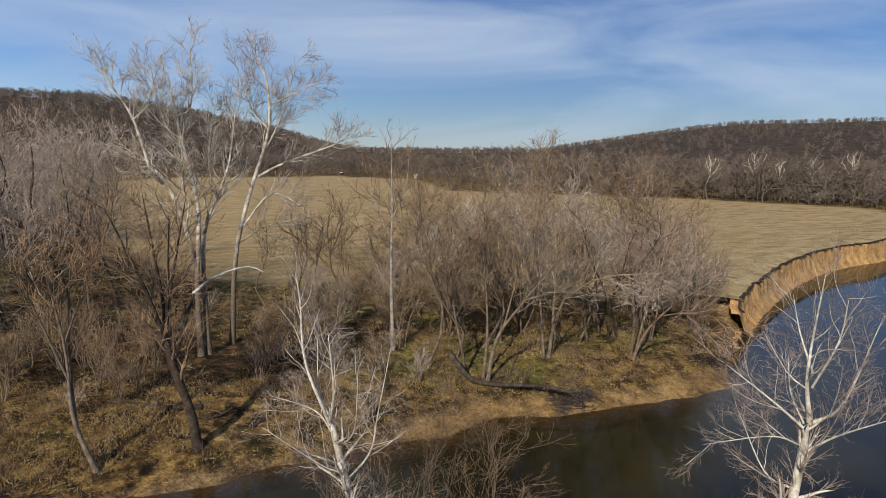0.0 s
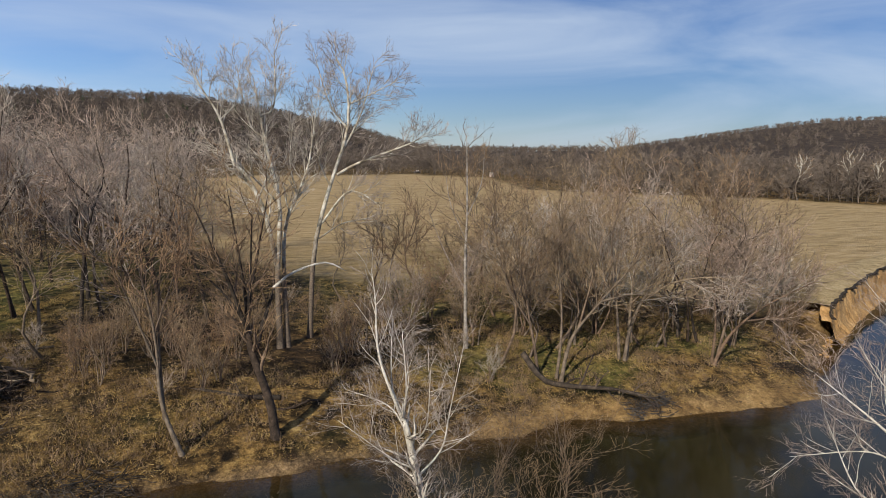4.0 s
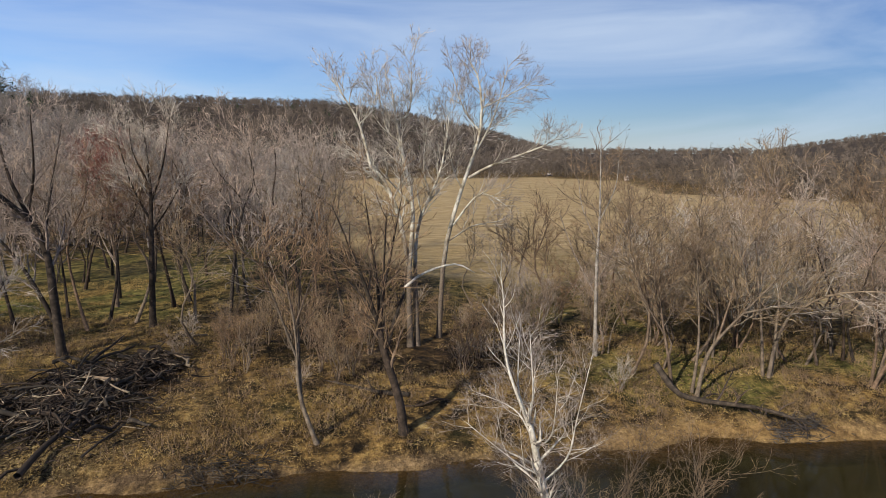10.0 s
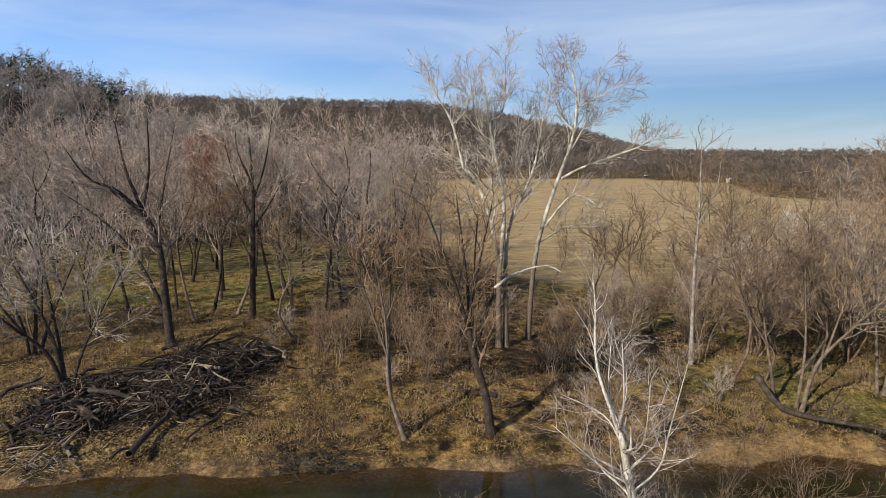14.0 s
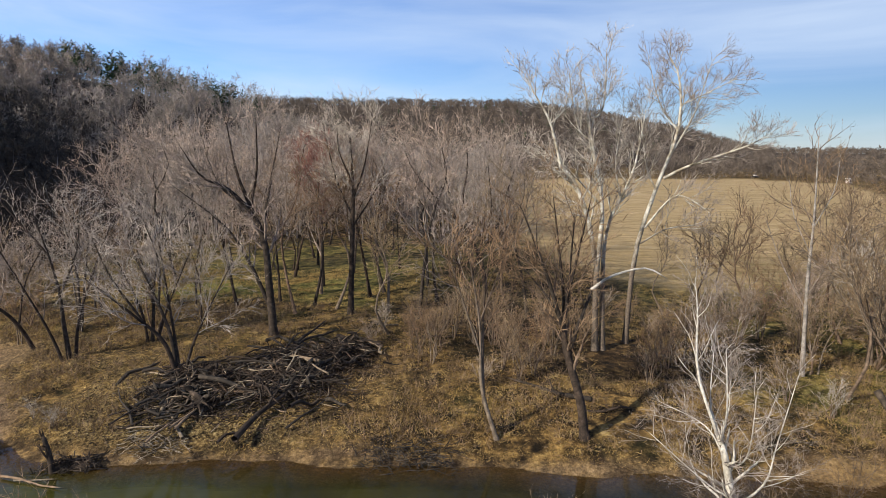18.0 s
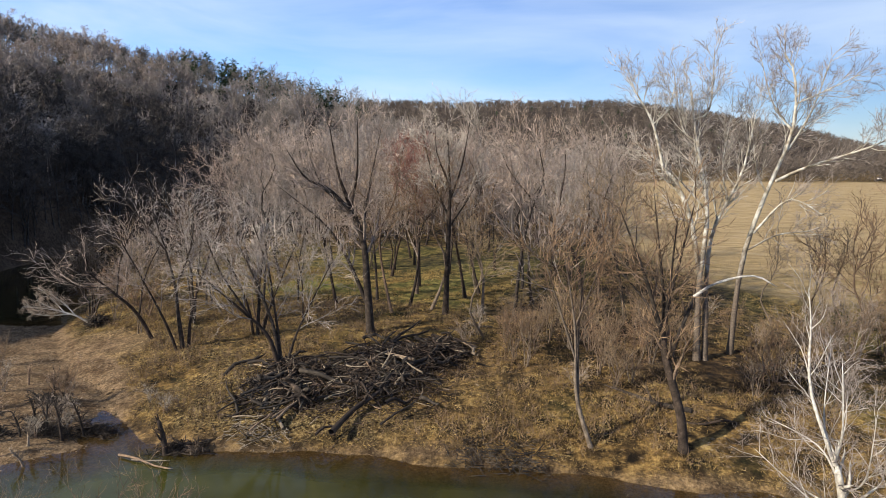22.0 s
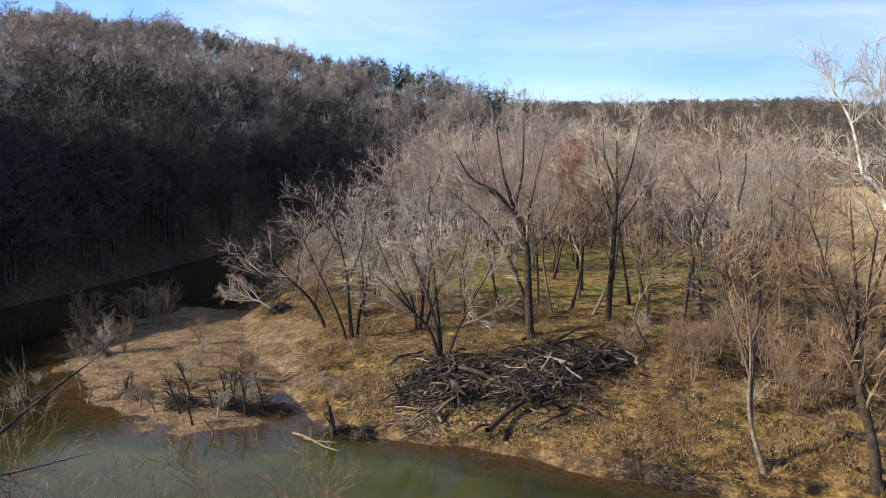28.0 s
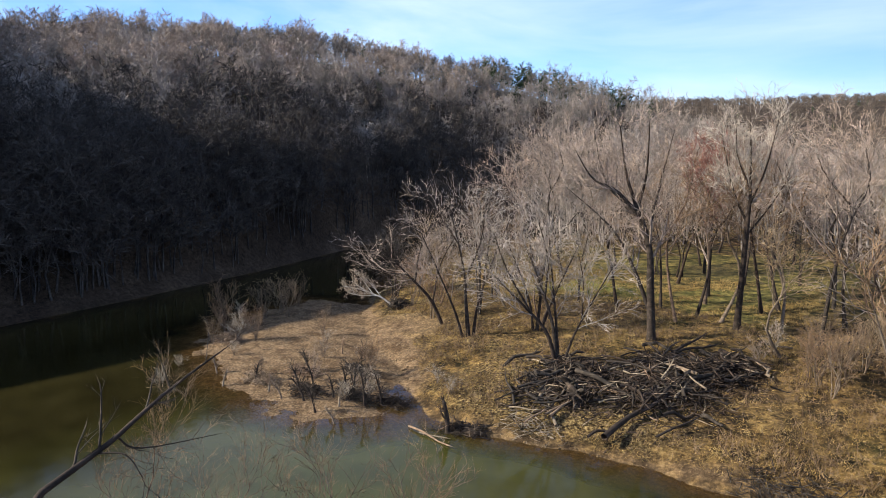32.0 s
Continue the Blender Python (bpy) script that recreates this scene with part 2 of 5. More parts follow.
def water_material():
    """Clear over the shallows, murky olive where deep, with a rippled gloss."""
    m, nodes, links, bsdf, vec = start("river_water")
    depth = nodes.new("ShaderNodeAttribute")
    depth.attribute_name = "depth"
    clear = nodes.new("ShaderNodeBsdfTransparent")
    clear.inputs["Color"].default_value = (0.93, 0.80, 0.56, 1)
    murk = nodes.new("ShaderNodeBsdfDiffuse")
    n = noise_node(nodes, links, vec, 0.12, 4.0)
    r = ramp(nodes, [(0.35, (0.010, 0.0085, 0.0025)), (0.65, (0.026, 0.022, 0.007))])
    links.new(n.outputs["Fac"], r.inputs["Fac"])
    r2 = ramp(nodes, [(0.35, (0.028, 0.029, 0.006)), (0.65, (0.062, 0.063, 0.015))])
    links.new(n.outputs["Fac"], r2.inputs["Fac"])
    # olive silt ahead; the dark tone to the left paints the hill's shade
    silt_shade_mix = nodes.new("ShaderNodeAttribute")
    silt_shade_mix.attribute_name = "silt_shade_mix"
    deep = mix_rgb(nodes, links, silt_shade_mix.outputs["Fac"], r.outputs["Color"], r2.outputs["Color"])
    rim = ramp(nodes, [(0.0, (0, 0, 0)), (0.07, (0.6, 0.6, 0.6)), (0.2, (1, 1, 1))])
    links.new(depth.outputs["Fac"], rim.inputs["Fac"])
    links.new(mix_rgb(nodes, links, rim.outputs["Color"], (0.12, 0.07, 0.024), deep), murk.inputs["Color"])
    half = nodes.new("ShaderNodeMapRange")
    half.inputs["From Max"].default_value, half.inputs["To Min"].default_value = 0.35, 0.3
    links.new(depth.outputs["Fac"], half.inputs["Value"])
    body = nodes.new("ShaderNodeMixShader")
    links.new(half.outputs[0], body.inputs[0])
    links.new(clear.outputs[0], body.inputs[1])
    links.new(murk.outputs[0], body.inputs[2])
    gloss = nodes.new("ShaderNodeBsdfGlossy")
    gloss.inputs["Roughness"].default_value = 0.06
    fres = nodes.new("ShaderNodeFresnel")
    fres.inputs["IOR"].default_value = 1.33
    rip = noise_node(nodes, links, vec, 1.6, 5.0)
    b = nodes.new("ShaderNodeBump")
    b.inputs["Strength"].default_value, b.inputs["Distance"].default_value = 0.12, 0.04
    links.new(rip.outputs["Fac"], b.inputs["Height"])
    links.new(b.outputs["Normal"], gloss.inputs["Normal"])
    links.new(b.outputs["Normal"], fres.inputs["Normal"])
    top = nodes.new("ShaderNodeMixShader")
    links.new(fres.outputs[0], top.inputs[0])
    links.new(body.outputs[0], top.inputs[1])
    links.new(gloss.outputs[0], top.inputs[2])
    links.new(top.outputs[0], nodes["Material Output"].inputs["Surface"])
    return m


# ---- the lie of the land ----
# shores of the far bank (a river bend), the gravel bar, the near bank and the foot of the wooded hill
FAR_BANK = [(-60, 74), (-55, 65), (-49, 56.5), (-43, 50), (-36, 44.5), (-31, 40.5), (-26, 37.3), (-21.5, 37), (-16.6, 37.8), (-10, 38.2), (-3, 38.1),
            (5, 37.8), (13, 37.6), (21.2, 37.2), (25.7, 38.4), (29.2, 36.6), (33.7, 35.6), (38, 34.6), (45.2, 35.2), (50, 38.5), (54.7, 41.6),
            (62.5, 47.1), (72.6, 52.6), (91.9, 61.3), (109.5, 66.3), (131, 69.4), (180, 84), (260, 60), (420, 40), (4600, 0), (4600, 4600), (-5, 4600),
            (-5, 195), (-10, 172), (-42, 160), (-57, 147), (-67, 130), (-72, 112), (-70, 98), (-66, 86)]
BAR = [(-28.5, 36.2), (-30.5, 34.3), (-32.5, 32.5), (-35.9, 32.4), (-41.5, 33.6), (-49.4, 37.0), (-56.4, 41.3), (-60.4, 50.2), (-60.5, 60.5), (-54, 61.5), (-49.5, 57), (-44, 52), (-37, 48), (-33, 43.5), (-31.5, 40.5), (-32.4, 38.2)]
NEAR_BANK = [(-74, -8), (-52, 2), (-30, 12), (-10, 17), (10, 19), (24, 12), (60, 16), (110, 34), (200, 58), (400, 20), (4600, -60), (4600, -4600), (-74, -4600)]
HILL_FOOT = [(-74, -4600), (-74, -8), (-76, 20), (-79, 48), (-83, 74), (-88, 95), (-90, 115), (-85, 138), (-73, 158), (-56, 172), (-30, 184), (2, 192), (2, 4600), (-4600, 4600), (-4600, -4600)]
FIELD = [(14, 84), (24, 74), (46, 64), (57, 51), (66, 49), (74, 53), (92, 61.5), (110, 66.5), (131, 69.5), (160, 79), (204, 109), (195, 132), (188, 165), (163, 200), (138, 238), (182, 355), (160, 420), (60, 430), (18, 400), (10, 200), (6, 120)]


def inside_by(poly, x, y):
    """Signed distance to a polygon's edge, positive inside."""
    p = np.array(poly, float)
    best, odd = np.full(x.shape, 1e9), np.zeros(x.shape, bool)
    for (ax, ay), (bx, by) in zip(p, np.roll(p, -1, 0)):
        dx, dy = bx - ax, by - ay
        t = np.clip(((x - ax) * dx + (y - ay) * dy) / (dx * dx + dy * dy), 0, 1)
        best = np.minimum(best, np.hypot(x - ax - t * dx, y - ay - t * dy))
        if ay != by:
            odd ^= ((ay > y) != (by > y)) & (x < dx * (y - ay) / (by - ay) + ax)
    return np.where(odd, best, -best)


WAVES = np.random.default_rng(4).uniform(0, 6.28, (18, 2))


def rough_ground(x, y, size):
    """Smooth pseudo-random relief, about -1 to 1."""
    out = 0
    for k, (a, b) in enumerate(WAVES):
        f = (0.6 + 0.12 * k) / size
        out = out + np.sin(x * f * math.cos(a) + y * f * math.sin(a) + b * 5) / (1 + 0.12 * k)
    return out / 5.0


# the hill to the west and the far ridges: bearing (left of ahead), crest distance, crest height, foot distance
# bearings 90 and 120 lie out of view, raised to shade the hill's foot
HILL = np.array([(-180, 400, 6, 300), (150, 260, 20, 130), (120, 165, 66, 78), (90, 152, 78, 78), (74, 172, 52, 82), (66, 195, 38, 86), (59, 210, 43.8, 92), (51, 225, 47.2, 104), (43, 245, 47, 120),
                 (34.6, 270, 45, 155), (29, 290, 43, 172), (24.6, 300, 38.5, 180), (20, 300, 34, 188), (17, 300, 27, 195), (12, 300, 13, 215), (7, 300, 5, 240), (0, 320, 3.5, 250), (-179.9, 400, 6, 300)])
RIDGE = np.array([(180, 60), (60, 95), (20, 97), (6, 96), (-3, 94), (-10, 74), (-16, 49), (-21, 21), (-30, 20), (-36, 22), (-40, 44), (-48, 86), (-52, 100), (-62, 104), (-100, 90), (-180, 60)])


def height(x, y):
    x, y = np.asarray(x, float), np.asarray(y, float)
    r, az = np.hypot(x, y), np.degrees(np.arctan2(-x, y))
    d = inside_by(FAR_BANK, x, y) + 0.7 * rough_ground(x, y, 1.6)
    gentle = np.interp(d, [-40, -8, -2.5, 0, 0.8, 2.5, 8, 25, 60], [-1.9, -1.4, -0.22, 0.0, 0.35, 0.9, 1.9, 2.6, 3.3])
    steep = np.interp(d, [-40, -4, -0.3, 0.2, 0.9, 1.5, 60], [-2.0, -1.2, 0.0, 0.7, 3.0, 3.4, 3.6])
    w = np.clip((x - 56) / 8, 0, 1)
    far = gentle * (1 - w) + steep * w
    far = far + np.clip(d / 6, 0, 1) * 0.16 * rough_ground(x, y, 2.5) * (r < 400)
    far = far + np.clip((d + 0.3) / 1.5, 0, 1) * (0.10 * rough_ground(x, y, 0.7) + 0.07 * rough_ground(y, x, 0.33)) * (r < 90)
    db = inside_by(BAR, x, y) + 0.8 * rough_ground(x, y, 1.5)
    bar = np.interp(db, [-20, -10, -5, -1.5, 0, 2, 6], [-1.9, -1.3, -0.4, -0.06, 0.0, 0.2, 0.42]) + 0.10 * rough_ground(x, y, 1.1) + 0.05 * rough_ground(y, x, 0.33)
    dn = inside_by(NEAR_BANK, x, y)
    near = np.interp(dn, [-40, -5, 0, 3, 20, 60], [-1.8, -1.4, 0, 1.6, 3.0, 4.0])
    dh = inside_by(HILL_FOOT, x, y)
    foot = np.interp(dh, [-40, -4, 0, 1.5, 6], [-1.8, -1.4, 0, 1.0, 2.5])
    order = np.argsort(HILL[:, 0])
    crest, top, base = (np.interp(az, HILL[order, 0], HILL[order, k]) for k in (1, 2, 3))
    s = np.clip((r - base) / (crest - base), 0, 1)
    hill = top * s ** 0.68 * np.clip((dh - 0.5) / 4, 0, 1) * (1 + 0.03 * rough_ground(x, y, 9))
    order = np.argsort(RIDGE[:, 0])
    ridge = np.interp(az, RIDGE[order, 0], RIDGE[order, 1])
    back = np.where(az > -36, np.clip((r - 460) / 740, 0, 1), np.clip((r - 520) / 1580, 0, 1))
    ridge = ridge * (3 * back ** 2 - 2 * back ** 3) * (1 + 0.02 * rough_ground(x, y, 60))
    land = np.maximum(np.maximum(far, near), np.maximum(bar, foot))
    return np.maximum(land, np.where(land > 0.5, np.maximum(hill, ridge), land))


def on_ground(x, y):
    return float(height(np.array([x]), np.array([y]))[0])


def polar_sheet(radii, steps):
    """A round sheet centred under the camera: finer near it and over the valley ahead."""
    ang = np.radians(np.concatenate([np.linspace(-72, 68, steps, endpoint=False), np.linspace(68, 288, steps // 8, endpoint=False)]))
    steps = len(ang)
    x = np.concatenate([[0], (radii[:, None] * np.sin(ang)).ravel()])
    y = np.concatenate([[0], (radii[:, None] * np.cos(ang)).ravel()])
    k, j = np.arange(len(radii) - 1)[:, None], np.arange(steps)
    a, b = 1 + k * steps + j, 1 + k * steps + (j + 1) % steps
    quads = np.stack([a, b, b + steps, a + steps], -1).reshape(-1, 4)
    fan = np.stack([np.zeros(steps, int), 1 + j, 1 + (j + 1) % steps], -1)[:, ::-1]
    return x, y, quads, fan


def raw_mesh(name, verts, loops, starts):
    me = bpy.data.meshes.new(name)
    me.vertices.add(len(verts))
    me.loops.add(len(loops))
    me.polygons.add(len(starts))
    me.vertices.foreach_set("co", np.asarray(verts, np.float32).ravel())
    me.loops.foreach_set("vertex_index", np.asarray(loops, np.int32))
    me.polygons.foreach_set("loop_start", np.asarray(starts, np.int32))
    me.polygons.foreach_set("use_smooth", np.ones(len(starts), bool))
    me.update(calc_edges=True)
    return me


def sheet_mesh(name, x, y, z, quads, fan, masks):
    loops = np.concatenate([fan.ravel(), quads.ravel()])
    starts = np.concatenate([np.arange(len(fan)) * 3, len(fan) * 3 + np.arange(len(quads)) * 4])
    me = raw_mesh(name, np.stack([x, y, z], 1), loops, starts)
    for key, values in masks.items():
        me.attributes.new(key, "FLOAT", "POINT").data.foreach_set("value", values.astype(np.float32))
    return me


def litter_and_shade(x, y, shore):
    """Where brown leaf litter, and shade put into its colour, darken the bank under thickets and round the log jam, 0
    to 1.
    """
    under = np.clip(1.3 - np.hypot((x - 16) / 14, (y - 55) / 7), 0, 1) * (0.7 + 0.5 * rough_ground(x, y, 3.0))
    brown = np.clip((x + 9) / 6, 0, 1) * np.clip((30 - x) / 10, 0, 1) * np.clip((shore - 8.5) / 4, 0, 1) * np.clip(0.6 + 0.6 * rough_ground(x, y, 3.4), 0, 0.85)
    # round the log jam its deep shade goes into the ground colour
    jam = np.clip(1.6 - np.hypot((x + 12.5) / 8, (y - 46) / 6), 0, 0.92) * np.clip(0.8 + 0.6 * rough_ground(x, y, 2.2), 0, 1)
    return np.maximum(np.maximum(under, brown), jam)


radii = np.concatenate([np.linspace(3, 28, 12, endpoint=False), np.linspace(28, 75, 120, endpoint=False), np.linspace(75, 130, 90, endpoint=False), np.geomspace(130, 320, 50, endpoint=False), np.geomspace(320, 4600, 50)])
gx, gy, gq, gf = polar_sheet(radii, 560)
gz = height(gx, gy)
g_far, g_bar = inside_by(FAR_BANK, gx, gy), inside_by(BAR, gx, gy)
g_wig = rough_ground(gx, gy, 2.0)
field_mask = np.clip((inside_by(FIELD, gx, gy) + 2 * g_wig + 1) / 4, 0, 1)
sand_mask = np.clip(1.1 - np.abs(g_far - 0.2 - 0.7 * (gx > 17) + 0.5 * g_wig) / (1.0 + 0.6 * (gx > 17)), 0, 1) * (gx < 60) * np.clip(0.65 + 0.7 * rough_ground(gx, gy, 5.0) + 0.5 * (gx > 18), 0, 1)
sand_mask = np.maximum(sand_mask, np.clip((g_bar + 2.5) / 1.5, 0, 1) * (g_far < 6))
sand_mask = np.maximum(sand_mask, np.clip(1 - (gz + 0.15) / 0.3, 0, 1) * np.clip(-inside_by(HILL_FOOT, gx, gy) / 3 - 1, 0, 1))
sand_mask = np.maximum(sand_mask, np.clip(1.2 - np.hypot((gx + 42) / 9, (gy - 53) / 5), 0, 1))
sand_mask = np.maximum(sand_mask, np.clip(1.3 - np.hypot((gx - 4.8) / 2.6, (gy - 53.7) / 1.6), 0, 1))
clay_mask = np.clip((gx - 56) / 6, 0, 1) * np.clip((gz + 0.3) / 0.3, 0, 1) * np.clip((3.25 - gz) / 0.3, 0, 1) * (np.abs(g_far) < 6)
clay_mask = np.maximum(clay_mask, 0.85 * np.clip(1.25 - np.abs(g_far - 0.7 + 0.5 * g_wig) / 1.25, 0, 1) * np.clip((gx - 17) / 4, 0, 1) * np.clip((51 - gx) / 5, 0, 1))
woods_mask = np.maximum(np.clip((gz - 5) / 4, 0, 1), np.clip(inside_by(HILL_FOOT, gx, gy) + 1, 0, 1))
# valley woods floor: darker litter makes up for the trees' weak shadows
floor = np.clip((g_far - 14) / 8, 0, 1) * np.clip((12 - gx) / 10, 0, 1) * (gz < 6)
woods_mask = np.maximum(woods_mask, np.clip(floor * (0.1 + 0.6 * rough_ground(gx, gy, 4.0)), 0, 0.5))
brown_mask = np.clip(litter_and_shade(gx, gy, g_far) * (gz < 6), 0, 1) * (1 - field_mask)
woods_mask = np.clip(woods_mask, 0, 1) * (1 - field_mask)
straw = np.clip((-1 - gx) / 14, 0, 1) * np.clip((16 - g_far) / 5, 0, 1) * np.clip((g_far - 0.5) / 2, 0, 1) * np.clip(0.55 + 0.6 * rough_ground(gx, gy, 2.6), 0, 0.8)
straw_mask = straw * (gy < 75)
lush_mask = np.clip(1.4 - np.hypot((gx + 30) / 9, (gy - 76) / 6) - 0.4 * g_wig, 0, 1)
lush_mask = np.maximum(lush_mask, 0.6 * np.clip(1.4 - np.hypot((gx - 29) / 14, (gy - 70) / 14) - 0.5 * g_wig, 0, 1))
lush_mask = np.maximum(lush_mask, 0.7 * np.clip(1.3 - np.hypot((gx + 17) / 12, (gy - 78) / 9) - 0.8 * g_wig, 0, 1))
lush_mask = np.maximum(lush_mask, 0.75 * np.clip(1.4 - np.hypot((gx - 33) / 12, (gy - 46.5) / 5) - 0.9 * g_wig, 0, 1))
lush_mask = np.maximum(lush_mask, 0.5 * np.clip(1.4 - np.hypot((gx + 22) / 30, (gy - 92) / 22) - 0.8 * g_wig, 0, 1))
lush_mask = np.maximum(lush_mask, 0.32 * np.clip(1.4 - np.hypot((gx - 34) / 24, (gy - 84) / 20) - 0.5 * g_wig, 0, 1))
woods_mask, brown_mask = woods_mask * (1 - lush_mask), brown_mask * (1 - lush_mask)
field_mask = field_mask * (1 - lush_mask)
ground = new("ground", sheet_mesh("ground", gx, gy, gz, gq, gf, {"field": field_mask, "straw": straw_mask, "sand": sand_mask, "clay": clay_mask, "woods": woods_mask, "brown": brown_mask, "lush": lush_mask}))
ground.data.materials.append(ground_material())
tagged(ground, "river bank of dry grass, leaf litter and sand, hayfield and wooded hills", "ground", kind="structure")

wx, wy, wq, wf = polar_sheet(np.concatenate([[6.0, 14, 22], np.linspace(28, 75, 95, endpoint=False), np.geomspace(75, 600, 30)]), 240)
depth_mask = np.clip((-height(wx, wy) - 0.06) / 1.1, 0, 1) ** 0.85
# fades out leftwards past x -28: hill shade put into the water colour
river = new("water", sheet_mesh("water", wx, wy, 0 * wx, wq, wf, {"depth": depth_mask, "silt_shade_mix": np.clip((6 - wx) / 30, 0, 1) * np.clip((wx + 46) / 18, 0, 1)}))
river.data.materials.append(water_material())
tagged(river, "calm olive-brown river water, clear over the sandy shallows", "river", kind="structure")


# ---- bare trees ----
def tubes(name, sets):
    """One mesh of tapered round rods. sets: (points M x n x 3, radii M x n, sides (1: a blade)[, material slot])."""
    verts, loops, starts, slots, base, used = [], [], [], [], 0, 0
    for P, R, k, *slot in sets:
        M, n, _ = P.shape
        if not M:
            continue
        T = np.gradient(P, axis=1)
        T /= np.linalg.norm(T, axis=2, keepdims=True) + 1e-9
        run = P[:, -1] - P[:, 0]
        steep = np.abs(run[:, 2]) > 0.8 * np.linalg.norm(run, axis=1)
        ref = np.where(steep[:, None], (1.0, 0, 0), (0, 0, 1.0))[:, None, :]
        thin, k = k == 1, max(k, 2)
        if thin:
            ref = np.random.default_rng(M).normal(size=(M, 1, 3))
            R = R * 1.35
        A = np.cross(T, ref)
        A /= np.linalg.norm(A, axis=2, keepdims=True) + 1e-9
        B = np.cross(T, A)
        ang = 2 * np.pi * np.arange(k) / k
        ring = P[:, :, None] + R[:, :, None, None] * (np.cos(ang)[:, None] * A[:, :, None] + np.sin(ang)[:, None] * B[:, :, None])
        V = np.concatenate([ring[:, : n - 1].reshape(M, -1, 3), P[:, -1:]], 1)
        size = (n - 1) * k + 1
        j = np.arange(k)
        nxt = (j + 1) % k
        if thin:
            j, nxt, k = j[:1], nxt[:1], 2
        quad = np.concatenate([np.stack([i * k + j, i * k + nxt, (i + 1) * k + nxt, (i + 1) * k + j], 1) for i in range(n - 2)] or [np.zeros((0, 4), int)])
        tri = np.stack([(n - 2) * k + j, (n - 2) * k + nxt, np.full(len(j), (n - 1) * k)], 1)
        at = base + np.arange(M)[:, None] * size
        for f, c in ((quad, 4), (tri, 3)):
            if len(f):
                L = (at + f.ravel()[None]).ravel()
                loops.append(L)
                starts.append(used + np.arange(len(L) // c) * c)
                slots.append(np.full(len(L) // c, slot[0] if slot else 0))
                used += len(L)
        verts.append(V.reshape(-1, 3))
        base += M * size
    me = raw_mesh(name, np.concatenate(verts), np.concatenate(loops), np.concatenate(starts))
    me.polygons.foreach_set("material_index", np.concatenate(slots).astype(np.int32))
    return me


def unit(v):
    return v / (np.linalg.norm(v, axis=-1, keepdims=True) + 1e-9)


def sprout(rng, P, R, kids, t0, t1, angle, ratio, n, up, wob, thick, rmin, fade=0.5, longest=99.0):
    """Side shoots along rods P: kids each, between t0 and t1, leaving at an angle; ratio: length against the parent's."""
    M, m, _ = P.shape
    long = np.linalg.norm(np.diff(P, axis=1), axis=2).sum(1)[:, None]
    long = np.minimum(long, longest / ratio)
    t = t0 + (t1 - t0) * (np.arange(kids) + rng.random((M, kids))) / kids
    s = t * (m - 1)
    i = np.minimum(s.astype(int), m - 2)
    f = (s - i)[..., None]
    row = np.arange(M)[:, None]
    pos, tan = P[row, i] * (1 - f) + P[row, i + 1] * f, unit(P[row, i + 1] - P[row, i])
    rad = R[row, i] * (1 - f[..., 0]) + R[row, i + 1] * f[..., 0]
    side = rng.normal(size=pos.shape)
    side = unit(side - (side * tan).sum(-1, keepdims=True) * tan)
    a = np.radians(angle) * (0.65 + 0.7 * rng.random((M, kids)))[..., None]
    d = unit(tan * np.cos(a) + side * np.sin(a))
    L = long * ratio * (1 - fade * (t - t0) / (t1 - t0 + 1e-9)) * (0.65 + 0.7 * rng.random((M, kids)))
    pts = [pos]
    for _ in range(n - 1):
        d = unit(d + np.array((0, 0, up)) + wob * rng.normal(size=d.shape))
        pts.append(pts[-1] + d * (L / (n - 1))[..., None])
    Q = np.stack(pts, 2).reshape(-1, n, 3)
    r0 = np.maximum(rad * thick, rmin).reshape(-1, 1)
    return Q, np.maximum(r0 * np.linspace(1, 0.25, n)[None], rmin * 0.7)


def shoots(rng, P, R, gap, t0, t1, angle, long, fade, n, up, wob, thick, rmin):
    """Side shoots at an even spacing along rods P, whatever their length; long: metres, shorter by fade towards the tip."""
    m = P.shape[1]
    total = np.linalg.norm(np.diff(P, axis=1), axis=2).sum(1)
    count = np.maximum(1, np.round(total * (t1 - t0) / gap + rng.uniform(-0.4, 0.4, len(P)))).astype(int)
    row = np.repeat(np.arange(len(P)), count)
    turn = np.arange(len(row)) - np.repeat(np.cumsum(count) - count, count)
    u = (turn + rng.random(len(row))) / count[row]
    s = (t0 + (t1 - t0) * u) * (m - 1)
    i = np.minimum(s.astype(int), m - 2)
    f = (s - i)[:, None]
    pos, tan = P[row, i] * (1 - f) + P[row, i + 1] * f, unit(P[row, i + 1] - P[row, i])
    rad = R[row, i] * (1 - f[:, 0]) + R[row, i + 1] * f[:, 0]
    side = rng.normal(size=pos.shape)
    side = unit(side - (side * tan).sum(-1, keepdims=True) * tan)
    a = np.radians(angle) * rng.uniform(0.65, 1.35, len(row))[:, None]
    d = unit(tan * np.cos(a) + side * np.sin(a))
    L = np.minimum(long * (1 - fade * u), 0.8 * total[row] + 0.1) * rng.uniform(0.55, 1.3, len(row))
    pts = [pos]
    for _ in range(n - 1):
        d = unit(d + np.array((0, 0, up)) + wob * rng.normal(size=d.shape))
        pts.append(pts[-1] + d * (L / (n - 1))[:, None])
    r0 = np.maximum(rad * thick, rmin)[:, None]
    return np.stack(pts, 1), np.maximum(r0 * np.linspace(1, 0.3, n)[None], rmin * 0.75)


